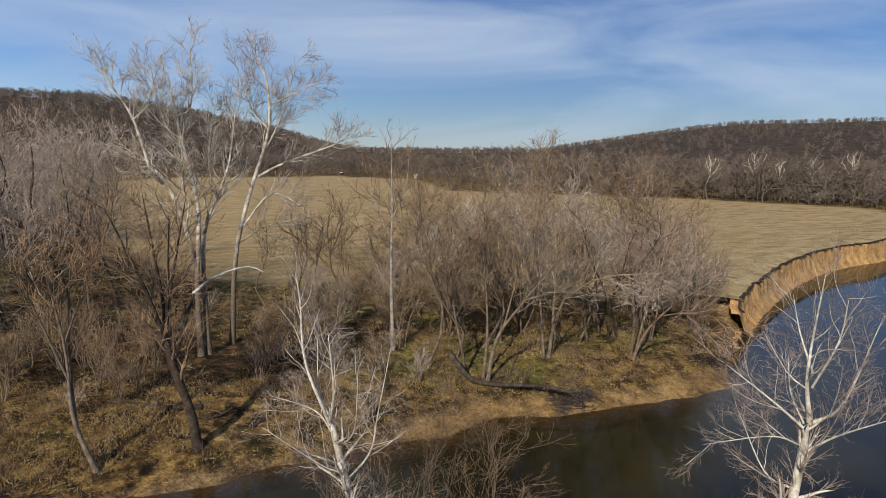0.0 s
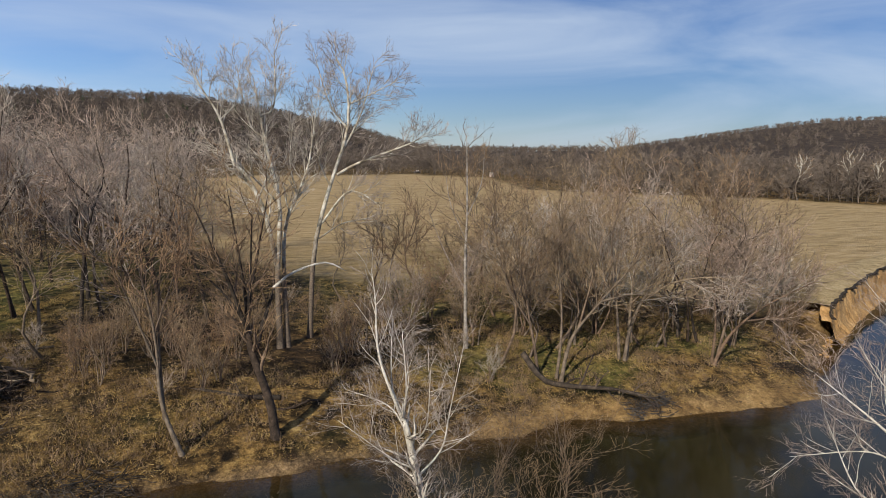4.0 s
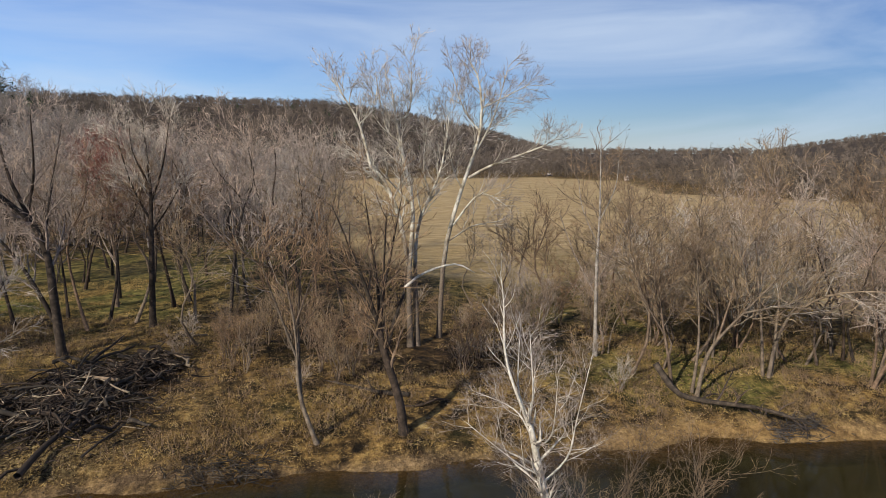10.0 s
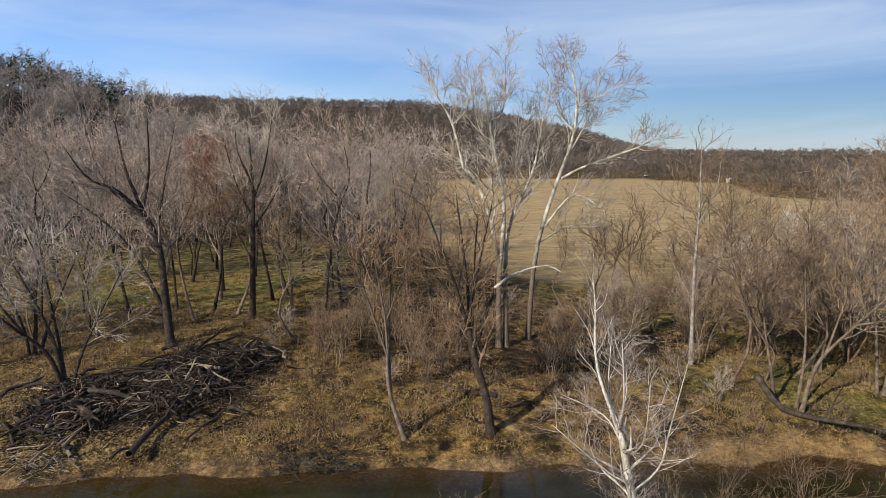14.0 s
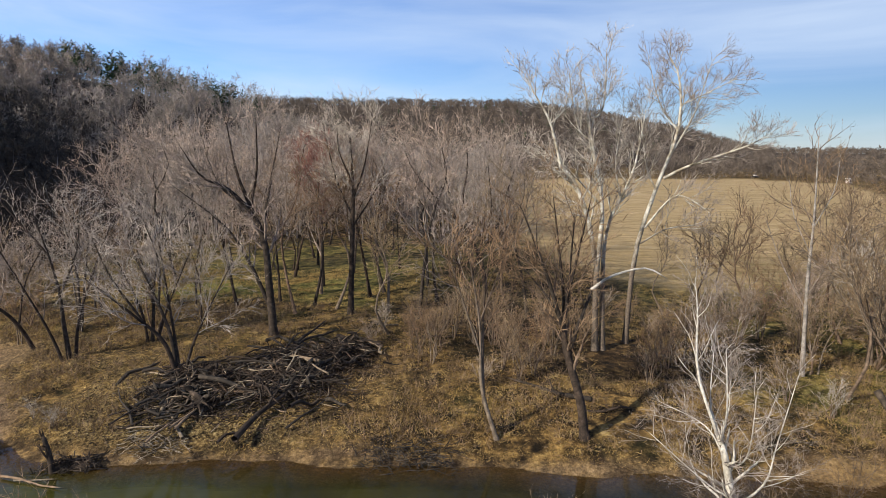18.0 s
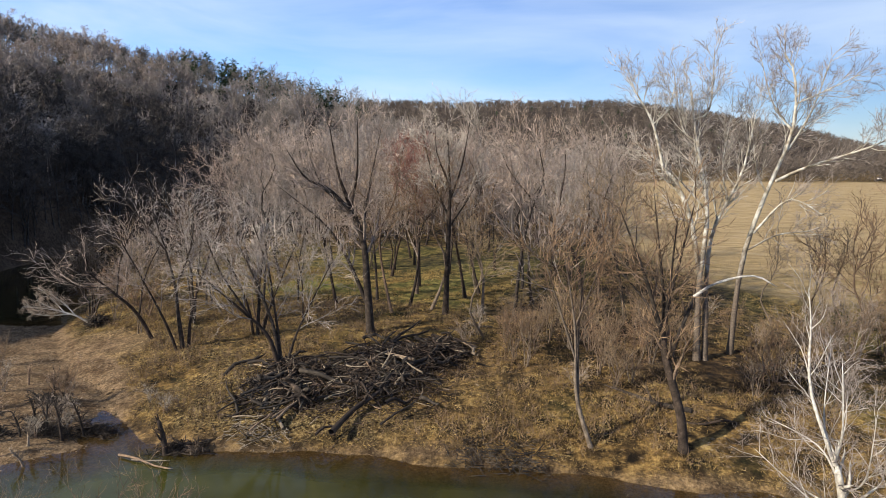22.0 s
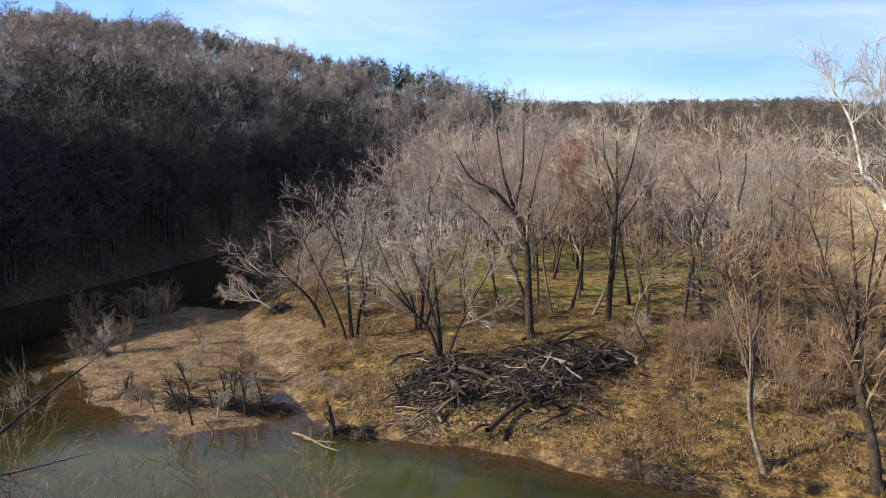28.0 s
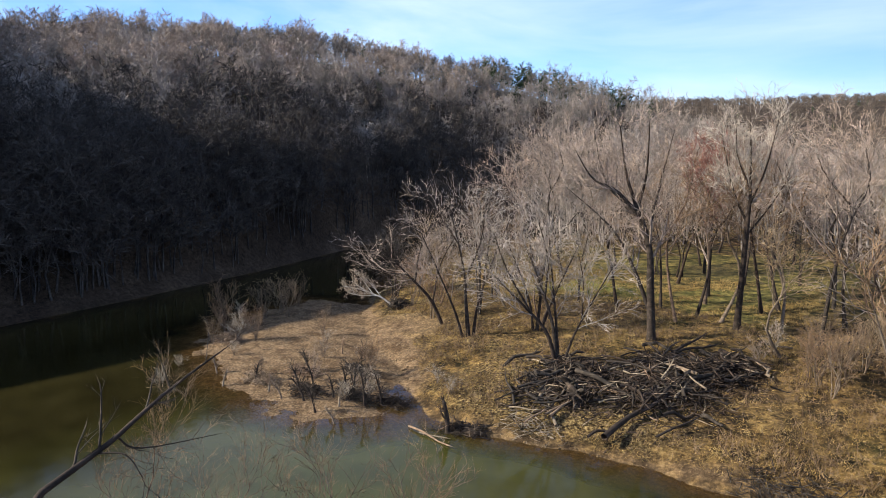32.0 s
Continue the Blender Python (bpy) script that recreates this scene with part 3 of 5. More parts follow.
def ramify(rng, P, R, fine, up, rmin, dense=1.0, boughs=True):
    """Boughs, branchlets and twigs on limbs P, sized by fine (1: a full-grown tree). Boughs wear the bark (slot 1)."""
    out = []
    if boughs:
        P, R = shoots(rng, P, R, 0.95 * fine / dense, 0.08, 1.0, 42, 3.7 * fine, 0.5, 7, up, 0.13, 0.5, rmin * 1.7)
        out.append((P, R, 4, 1))
    Q, S = shoots(rng, P, R, 0.62 * fine / dense, 0.15, 1.0, 38, 2.1 * fine, 0.5, 5, up, 0.11, 0.55, rmin)
    out.append((Q, S, 3, 0))
    T, U = shoots(rng, Q, S, 0.42 * fine / dense, 0.15, 1.0, 36, 1.15 * fine, 0.45, 3, up, 0.09, 0.6, rmin * 0.72)
    out.append((T, U, 1, 0))
    V, W = shoots(rng, T, U, 0.36 * fine / dense, 0.15, 1.0, 34, 0.6 * fine, 0.4, 2, up, 0.08, 0.75, rmin * 0.6)
    return out + [(V, W, 1, 0)]


def rod(points, r0, r1, n=9, flare=0.0):
    """A smooth tapered rod through a few points."""
    p = np.array(points, float)
    if len(p) == 2:
        p = np.array([p[0], (p[0] + p[1]) / 2, p[1]])
    q = np.concatenate([[2 * p[0] - p[1]], p, [2 * p[-1] - p[-2]]])
    s = np.linspace(0, len(p) - 1 - 1e-6, n)
    i, f = s.astype(int), (s % 1)[:, None]
    a, b, c, d = q[i], q[i + 1], q[i + 2], q[i + 3]
    out = 0.5 * (2 * b + (c - a) * f + (2 * a - 5 * b + 4 * c - d) * f ** 2 + (3 * b - a - 3 * c + d) * f ** 3)
    rr = np.linspace(r0, r1, n)
    rr[0] *= 1 + flare
    return out[None], rr[None]


def part(name, mesh, material, parent, label=""):
    ob = new(name, mesh)
    if material and not mesh.materials:
        mesh.materials.append(material)
    ob.parent = parent
    if label:
        tagged(ob, label)
    return ob


def stand(name, x, y, turn=0.0, sink=0.15, z=None):
    thing = new(name)
    thing.empty_display_size = 0.3
    thing.matrix_world = pose(x, y, (on_ground(x, y) if z is None else z) - sink, 0, 0, turn)
    return thing


def bough_bark(bark, twig):
    """Bark of the boughs: paler than the trunk, the sun on them put into the colour, but for sycamores and dead wood.
    """
    return bark if bark in (BARK_SYC, BARK_WHITE) or twig == TWIG_DARK else BARK_BROWN if twig == TWIG_TAN else BARK_GREY


def wild_tree(name, rng, x, y, tall, girth, lean=(0, 0), fork=0.3, limbs=9, spread=38, reach=0.5, rise=0.12, bark=None, twig=None, rmin=0.012, label="", group="", stems=1, sink=0.15, fine=0.8, dense=1.0, crook=0.03):
    """A bare broadleaf tree: one or more stems, rising limbs and a crown of twigs, standing at x, y."""
    thing = stand(name, x, y, math.degrees(math.atan2(-x, y)), sink)
    crown_sets = []
    for k in range(stems):
        a = rng.uniform(0, 1.2) + 6.28 * k / stems
        out = 0.0 if stems == 1 else tall * rng.uniform(0.12, 0.34)
        h = tall * (1 if k == 0 else rng.uniform(0.65, 0.95))
        tip = np.array((lean[0] * h + out * math.cos(a), lean[1] * h + out * math.sin(a), h * 0.93))
        w = crook * h
        mids = [tip * np.array((f ** 1.25, f ** 1.25, f)) + rng.normal(size=3) * (w, w, 0) for f in (0.3, 0.6, 0.82)]
        P, R = rod([(0.12 * out * math.cos(a), 0.12 * out * math.sin(a), 0), *mids, tip], girth / (1 if stems == 1 else 1.5), rmin * 1.5, 10, 0.35)
        Pl, Rl = sprout(rng, P, R, limbs, fork, 0.95, spread, reach, 8, rise, 0.13, 0.55, rmin * 2.2, 0.65)
        part("trunk", tubes("trunk", [(P, R, 8 if stems < 5 else 5)]), bark or BARK_BROWN, thing)
        crown_sets.append((Pl, Rl, 5, 1))
        crown_sets += ramify(rng, np.concatenate([Pl[:, 1:], P[:, 3:]]), np.concatenate([Rl[:, 1:], R[:, 3:]]), fine, 0.06, rmin, dense, stems < 5)
    crown = tubes("crown", crown_sets)
    crown.materials.append(twig or TWIG_GREY)
    crown.materials.append(bough_bark(bark, twig))
    part("crown", crown, None, thing)
    return tagged(thing, label or "bare brown broadleaf tree on the river bank", "tree", group)


def drawn_tree(name, rng, x, y, stems, limbs, bark, twig, label, rmin=0.015, group="", twig_label="", droop=0.07, foot=None, fine=1.0, dense=1.0):
    """A tree with its own stems and limbs drawn by a few points (across, away, up) from its foot; boughs and twigs grow on them."""
    thing = stand(name, x, y, math.degrees(math.atan2(-x, y)), 0.0, foot)
    crown = []
    for pts, r0, r1 in stems:
        pts = [(pts[0][0], pts[0][1], pts[0][2] - 0.5), *pts[1:]]
        P, R = rod(pts, r0, r1, 14, 0.3)
        part("trunk", tubes("trunk", [(P, R, 9)]), bark, thing)
        crown += ramify(rng, P[:, 6:], R[:, 6:], fine, droop, rmin, dense)
    for pts, r0, r1 in limbs:
        P, R = rod(pts, r0, r1, 11)
        part("limb", tubes("limb", [(P, R, 7)]), bark, thing)
        crown += ramify(rng, P[:, 2:], R[:, 2:], fine, droop, rmin, dense)
    crown = tubes("crown", crown)
    crown.materials.append(twig)
    crown.materials.append(bough_bark(bark, twig))
    part("crown", crown, None, thing, twig_label)
    return tagged(thing, label, "tree", group)


def forest(name, rng, x, y, tall, bark_limbs, kids, rmin, material, label, spread=55, reach=0.48, low=0.28, light=False, up=0.05):
    """Many far-off bare trees joined into one stand of woods."""
    x, y, tall = (np.asarray(v, float) for v in (x, y, tall))
    z, m = height(x, y) - 0.3, len(x)
    drift = rng.normal(size=(m, 2)) * 0.05 * tall[:, None]
    f = np.linspace(0, 1, 3 if light else 5)
    P = np.stack([x[:, None] + drift[:, :1] * f ** 1.5, y[:, None] + drift[:, 1:] * f ** 1.5, z[:, None] + tall[:, None] * 0.95 * f], -1)
    P[:, 1:-1, :2] += rng.normal(size=(m, len(f) - 2, 2)) * 0.02 * tall[:, None, None]
    R = np.maximum(tall[:, None] * 0.014 * (1 - 0.9 * f), rmin)
    sets = [(P, R, 3)]
    Q, S = sprout(rng, P, R, bark_limbs, low, 0.98, spread, reach, 2 if light else 3, up, 0.15, 0.5, rmin * 1.2)
    sets.append((Q, S, 3))
    for i, k in enumerate(kids):
        Q, S = sprout(rng, Q, S, k, 0.2, 1.0, 48, 0.6, 2, up, 0.2, 0.6, rmin)
        sets.append((Q, S, 1))
    ob = new(name, tubes(name, sets))
    ob.data.materials.append(material)
    return tagged(ob, label, "woods", kind="stuff")


def scatter(rng, count, test, x0, x1, y0, y1, gap):
    """Points at least gap apart where test holds."""
    got = np.zeros((0, 2))
    for _ in range(count * 40):
        p = rng.uniform((x0, y0), (x1, y1))
        if test(*p) and (not len(got) or np.hypot(*(got - p).T).min() > gap):
            got = np.vstack([got, p])
            if len(got) >= count:
                break
    return got


def bearing(x, y):
    return math.degrees(math.atan2(-x, y))


# ---- wooded hill to the west ----
rng = np.random.default_rng(11)


def polar_pick(rng, count, az0, az1, test, r_of):
    out = []
    while len(out) < count:
        az, u = rng.uniform(az0, az1), rng.random()
        r = r_of(az, u)
        x, y = -r * math.sin(radians(az)), r * math.cos(radians(az))
        if test(x, y):
            out.append((x, y))
    return np.array(out)


HB = HILL[np.argsort(HILL[:, 0])]


def hill_r(az, u):
    base, crest = np.interp(az, HB[:, 0], HB[:, 3]), np.interp(az, HB[:, 0], HB[:, 1])
    return base - 4 + (crest + 10 - base) * u ** 0.75


def on_hill(x, y):
    return inside_by(HILL_FOOT, np.array([x]), np.array([y]))[0] > 1.5 or math.hypot(x, y) > 215


# shade low on the slope and sun higher up are put into twig colours
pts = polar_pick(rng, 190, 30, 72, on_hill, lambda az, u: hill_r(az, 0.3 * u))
forest("hillside_woods", rng, pts[:, 0], pts[:, 1], rng.uniform(8, 13, len(pts)), 10, (6, 7), 0.05, TWIG_DARK, "dense bare winter woods low on the hillside, coloured dark for its shade", 52, 0.44, 0.42, up=0.12)
pts = polar_pick(rng, 700, 8, 72, on_hill, lambda az, u: hill_r(az, 0.08 + 0.85 * u))
forest("hillside_woods", rng, pts[:, 0], pts[:, 1], rng.uniform(7.5, 12, len(pts)), 10, (6, 7), 0.05, TWIG_HILL, "bare trees among the hillside woods, coloured paler for the lit slope", 52, 0.44, 0.42, up=0.12)
pts = polar_pick(rng, 330, 30, 72, lambda x, y: True, lambda az, u: np.interp(az, HB[:, 0], HB[:, 1]) - 8 + 18 * u)
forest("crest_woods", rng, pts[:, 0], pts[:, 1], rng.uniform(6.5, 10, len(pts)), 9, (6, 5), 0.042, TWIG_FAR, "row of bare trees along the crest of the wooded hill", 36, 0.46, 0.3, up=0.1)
pts = polar_pick(rng, 260, 30, 72, on_hill, lambda az, u: hill_r(az, 0.3 + 0.62 * u))
forest("hillside_woods", rng, pts[:, 0], pts[:, 1], rng.uniform(8, 12.5, len(pts)), 10, (6, 7), 0.05, TWIG_GREY, "bare trees scattered over the upper hillside, coloured grey for the sun on them", 52, 0.44, 0.42, up=0.12)
# taller trees crowding the foot of the bluff, twigs coloured dark for its shade
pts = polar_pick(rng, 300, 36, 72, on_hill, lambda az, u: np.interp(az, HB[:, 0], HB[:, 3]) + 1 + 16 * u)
forest("bluff_woods", rng, pts[:, 0], pts[:, 1], rng.uniform(10, 15, len(pts)), 10, (6, 5), 0.035, TWIG_DARK, "tall bare trees at the foot of the bluff, coloured dark for its shade", 50, 0.5, 0.25)


def conifers(name, rng, pts, tall, label):
    """Dark evergreen trees: a stem and whorls of drooping needled boughs."""
    x, y = pts.T
    z = height(x, y) - 0.3
    m = len(x)
    f = np.linspace(0, 1, 4)
    P = np.stack([x[:, None] + 0 * f, y[:, None] + 0 * f, z[:, None] + tall[:, None] * f], -1)
    R = tall[:, None] * 0.014 * (1 - 0.9 * f)[None]
    Q, S = sprout(rng, P, R, 26, 0.22, 1.0, 80, 0.36, 3, 0.05, 0.1, 0.4, 0.05, 0.75)
    Q2, S2 = sprout(rng, Q, S, 9, 0.1, 1.0, 50, 0.4, 2, 0.05, 0.25, 1.0, 0.16)
    ob = new(name, tubes(name, [(P, R, 4), (Q, S, 3), (Q2, S2 * 1.0, 3)]))
    ob.data.materials.append(NEEDLE)
    return tagged(ob, label, "conifers", kind="stuff")


pts = polar_pick(rng, 70, 17, 31, lambda x, y: True, lambda az, u: np.interp(az, HB[:, 0], HB[:, 1]) - 25 * u * u)
conifers("ridge_conifers", rng, pts, rng.uniform(10, 14, len(pts)), "dark green cedars and pines along the rocky hill crest")
pts = polar_pick(rng, 40, 32, 70, on_hill, lambda az, u: hill_r(az, 0.35 + 0.6 * u))
conifers("slope_conifers", rng, pts, rng.uniform(5, 9, len(pts)), "scattered dark green cedars on the wooded hillside")

# far ridges and the woods round the field
pts = polar_pick(rng, 2500, -22, 18, lambda x, y: True, lambda az, u: 460 + 770 * u ** 0.5)
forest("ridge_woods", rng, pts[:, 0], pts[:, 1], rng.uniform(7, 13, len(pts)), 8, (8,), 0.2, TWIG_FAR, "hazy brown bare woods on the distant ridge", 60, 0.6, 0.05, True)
pts = polar_pick(rng, 50, -14, 16, lambda x, y: True, lambda az, u: 700 + 480 * u)
conifers("ridge_conifers", rng, pts, rng.uniform(6, 10, len(pts)), "dark green conifers among the woods of the distant ridge")
pts = polar_pick(rng, 900, -66, -14, lambda x, y: inside_by(FIELD, np.array([x]), np.array([y]))[0] < -3, lambda az, u: np.interp(az, [-66, -55, -45, -36, -29, -14], [236, 240, 255, 275, 430, 440]) + 230 * u ** 1.4)
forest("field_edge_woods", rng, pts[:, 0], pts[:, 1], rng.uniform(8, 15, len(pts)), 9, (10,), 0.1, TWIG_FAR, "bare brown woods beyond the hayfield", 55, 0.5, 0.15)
pts = polar_pick(rng, 260, -66, -27, lambda x, y: inside_by(FIELD, np.array([x]), np.array([y]))[0] < -1, lambda az, u: np.interp(az, [-66, -55, -45, -36, -27], [228, 232, 246, 268, 395]) + 30 * u)
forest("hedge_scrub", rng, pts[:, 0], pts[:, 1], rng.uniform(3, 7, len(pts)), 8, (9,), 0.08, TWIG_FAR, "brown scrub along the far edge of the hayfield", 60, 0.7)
pts = polar_pick(rng, 1900, -68, -20, lambda x, y: True, lambda az, u: 560 + 1560 * u ** 0.6)
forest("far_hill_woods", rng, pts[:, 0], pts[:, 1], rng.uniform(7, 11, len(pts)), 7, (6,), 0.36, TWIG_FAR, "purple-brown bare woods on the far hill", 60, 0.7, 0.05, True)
# woods of the valley floor, left of the field
pts = polar_pick(rng, 330, -13, 26, lambda x, y: inside_by(FIELD, np.array([x]), np.array([y]))[0] < -2, lambda az, u: 120 + 190 * u)
forest("valley_woods", rng, pts[:, 0], pts[:, 1], rng.uniform(11, 17, len(pts)), 10, (6, 5), 0.045, TWIG_HILL, "bare grey-brown woods on the valley floor", 46, 0.45, 0.35, up=0.12)

# ---- trees of the far bank ----
rng = np.random.default_rng(5)
BANK = "bare trees of the far bank"
SYC_LABEL = "tall old sycamore with white upper limbs and brown foot"
drawn_tree("sycamore_tree", rng, 9.3, 54.9, [
    ([(0, 0, 0), (-0.1, 0, 5.7), (0.2, 0, 11.5), (-0.8, 0, 16.6), (-1.5, 0, 21.3)], 0.27, 0.05),
    ([(0.6, 0.3, 0), (0.4, 0.6, 5.6), (0.7, 0.8, 10), (2.5, 1.1, 14.4), (3.3, 1.5, 19.5)], 0.23, 0.04)], [
    ([(-0.1, 0, 6.6), (-0.9, -0.5, 10.7), (-2.1, -0.8, 13.6), (-3, -1, 14.5)], 0.19, 0.15),
    ([(-3, -1, 14.5), (-3.9, -1.2, 17.9), (-5, -1.4, 19.9), (-6, -1.5, 21.7)], 0.12, 0.03),
    ([(-1.1, 0, 18.2), (0, 0.3, 19.2), (0.1, 1, 23.9)], 0.09, 0.03),
    ([(-0.8, 0, 16.6), (-1.9, -0.5, 17.8), (-2.7, -1.5, 22.3)], 0.08, 0.03),
    ([(0.2, 0, 11.5), (-2.9, 1.3, 14.7), (-5, 2, 16)], 0.08, 0.03),
    ([(-3.9, -1.3, 17.9), (-2.9, -0.9, 19), (-2.5, -0.5, 20.8)], 0.06, 0.03),
    ([(1.6, 1, 12.3), (1.1, 1.3, 14.8), (1.6, 2, 19.1)], 0.07, 0.03)], BARK_SYC, TWIG_GREY, SYC_LABEL, 0.0145, foot=2.4, fine=0.75, dense=1.6)
drawn_tree("sycamore_tree", rng, 12.8, 56.9, [
    ([(-0.7, 0, 0), (-0.2, 0, 7.1), (1.2, 0, 12.6), (2.7, 0, 17.2), (2.6, 0, 21.3), (1.5, 0, 23.4)], 0.23, 0.04)], [
    ([(1.8, 0, 13.5), (3.6, -0.5, 14.5), (7.5, -1.5, 16), (8.8, -2, 16.8)], 0.13, 0.03),
    ([(2.2, 0, 15.4), (3.8, 0.5, 18.4), (5.1, 1.5, 22.8)], 0.10, 0.03),
    ([(3, 0, 19.3), (4.9, -0.3, 20.2), (6.9, -0.7, 21.2)], 0.06, 0.03),
    ([(2.7, 0, 17.2), (1.2, 0.5, 19.5), (0.2, 1.5, 23.1)], 0.08, 0.03),
    ([(0.5, 0, 9.5), (2.3, -0.8, 11.9), (3.5, -1.7, 12.1), (5.2, -2.5, 11)], 0.10, 0.03),
    ([(0.2, 0, 8.2), (2.3, 0.7, 9.4), (5.1, 2, 9.7)], 0.08, 0.03),
    ([(1.2, 0, 12.6), (0.4, -0.3, 14.5), (-0.2, -1, 18.5)], 0.08, 0.03)], BARK_SYC, TWIG_GREY, SYC_LABEL, 0.0145, foot=2.6, fine=0.75, dense=1.6)
dark_tree = drawn_tree("maple_tree", rng, 6.5, 40.3, [
    ([(-0.1, 0, 0), (-0.4, 0, 1.8), (-1.3, 0, 4.9), (-1.6, 0, 6.6)], 0.3, 0.18)], [
    ([(-1.5, 0, 6.1), (-2.6, -0.8, 9.8), (-4.2, -1.5, 14)], 0.15, 0.03),
    ([(-1.5, 0, 6.3), (-1.7, 0.5, 9.1), (-2.5, 1.5, 14.7)], 0.14, 0.03),
    ([(-1.6, 0, 6.6), (-1.1, 0.3, 9.4), (-0.1, 0.8, 14.4)], 0.14, 0.03),
    ([(-1.6, 0, 6.6), (-2.6, 0.3, 8.2), (-4.9, 1, 10.6)], 0.1, 0.03),
    ([(-1.5, 0, 6.3), (-1.3, -0.6, 8.9), (-1, -1.8, 13.7)], 0.12, 0.03),
    ([(-1.2, 0, 4.6), (-0.7, 0.3, 6.4), (0.1, 1, 8.7)], 0.15, 0.09)], BARK_DARK, TWIG_TAN, "leaning dark-barked bare maple at the water's edge", 0.019, foot=1.4, dense=1.3)
P, R = rod([(0, 1, 8.55), (1.2, 1.2, 9.4), (3.1, 1.4, 9.9), (4.4, 1.5, 9.3)], 0.095, 0.035, 10)
part("limb", tubes("limb", [(P, R, 7)]), BARK_WHITE, dark_tree, "bleached white arching dead limb")
drawn_tree("river_birch", rng, 1.2, 40.4, [
    ([(0, 0, 0), (-1, 0, 2.9), (-1.2, 0, 7), (-2, 0, 11.7)], 0.16, 0.03),
    ([(-0.9, 0, 2.5), (-1, 0.5, 7.2), (-0.6, 1, 11.8)], 0.09, 0.03)], [
    ([(-1.1, 0, 5), (-2.6, -0.7, 9.8), (-3.1, -1, 11.5)], 0.07, 0.02),
    ([(-1.2, 0, 7), (-0.5, 0.3, 8.9), (0.7, 1, 12.1)], 0.06, 0.02)], BARK_BROWN, TWIG_TAN, "slender leaning bare tree at the water's edge", 0.019, foot=1.0, dense=1.3)
drawn_tree("young_sycamore", rng, 23.5, 50.2, [([(0, 0, 0), (-0.1, 0, 7), (0, 0, 11), (-0.1, 0, 17.8)], 0.17, 0.03)], [
    ([(-0.1, 0, 4.7), (-1.8, -0.4, 7.9), (-3.2, -0.8, 11.5)], 0.05, 0.02),
    ([(-0.1, 0, 5.6), (1.4, 0.4, 8.8), (2.4, 0.8, 11.5)], 0.05, 0.02),
    ([(-0.1, 0, 8.8), (-1.3, 0.5, 11.4), (-1.8, 1, 14.1)], 0.04, 0.02),
    ([(0, 0, 10.6), (1.1, -0.5, 13.3), (1.3, -1, 15.9)], 0.04, 0.02)], BARK_GREY, TWIG_TAN, "straight slender pale young sycamore", 0.017, foot=2.3, fine=0.8)
drawn_tree("cottonwood_tree", rng, -17.7, 57.5, [([(0, 0, 0), (-0.3, 0, 4.5), (-0.6, 0, 8.2), (-2, 0, 12.1)], 0.38, 0.2)], [
    ([(-1.1, 0, 10.1), (-3.3, -0.7, 12.6), (-5.3, -1.3, 13.7), (-6.8, -2, 16.2)], 0.2, 0.03),
    ([(-0.2, 0, 2.3), (-1.7, 0.2, 6), (-3.7, 0.5, 9.4), (-8.2, 1, 13.2)], 0.2, 0.03),
    ([(-1.8, 0, 11.6), (-2.7, 0.5, 14.2), (-3.5, 1.5, 18.9)], 0.18, 0.03),
    ([(-0.7, 0, 8.7), (-0.1, -0.3, 12.3), (1.1, -1, 18.1)], 0.16, 0.03),
    ([(-1.4, 0, 10.9), (-4.3, 1, 13.2), (-5.9, 3, 18.7)], 0.15, 0.03),
    ([(-1.6, 0, 11.2), (-1, -1, 14.2), (-0.9, -3, 18.7)], 0.14, 0.03)], BARK_DARK, TWIG_GREY, "big spreading dark-trunked bare tree behind the log jam", 0.017, foot=2.4, dense=1.5)
drawn_tree("ash_tree", rng, -12.4, 64.7, [([(0, 0, 0), (0.3, 0, 8.6), (0.4, 0, 12.9), (0, 0, 19.4)], 0.3, 0.04)], [
    ([(0.3, 0, 9.7), (-1.1, 0.5, 12.9), (-2.4, 1.5, 18.4)], 0.12, 0.03),
    ([(0.4, 0, 11.3), (1.5, -0.5, 14.5), (2.3, -1.5, 19.1)], 0.12, 0.03),
    ([(0.3, 0, 12.9), (-0.8, -0.8, 15.5), (-1, -1.5, 18.1)], 0.09, 0.03),
    ([(0.3, 0, 8.6), (2.1, 0.8, 11.2), (3.5, 1.5, 13.9)], 0.09, 0.03)], BARK_DARK, TWIG_GREY, "tall straight dark-trunked bare tree", 0.017, foot=2.5, dense=1.5)
drawn_tree("boxelder_tree", rng, -21.6, 47.2, [
    ([(0, 0, 0), (-0.8, -0.2, 2.8), (-2.8, -0.5, 5.2), (-5.9, -1, 8.3)], 0.2, 0.04),
    ([(-0.1, 0, 0.2), (-0.4, 0.5, 3.2), (-1.7, 1, 7), (-3.2, 1.5, 10.5)], 0.18, 0.04),
    ([(0.2, 0, 0.2), (1.3, -0.2, 3.2), (4, -0.5, 8.6)], 0.14, 0.03),
    ([(0.1, 0, 0.3), (-0.2, 0.7, 3.6), (-1.1, 2, 11.4)], 0.16, 0.03)], [
    ([(-2.2, -0.4, 4.7), (-3.9, -1.2, 7.9), (-4.9, -1.5, 10.7)], 0.1, 0.03),
    ([(-1.1, 0.7, 5.4), (-1, 1.5, 8.5), (-2, 2.5, 11.8)], 0.1, 0.03),
    ([(1.7, -0.2, 4), (1.7, -0.3, 7), (1.2, -0.5, 9.5)], 0.07, 0.02)], BARK_DARK, TWIG_GREY, "gnarled many-stemmed bare boxelder beside the log jam", 0.015, foot=1.7, droop=0.03, dense=1.5)
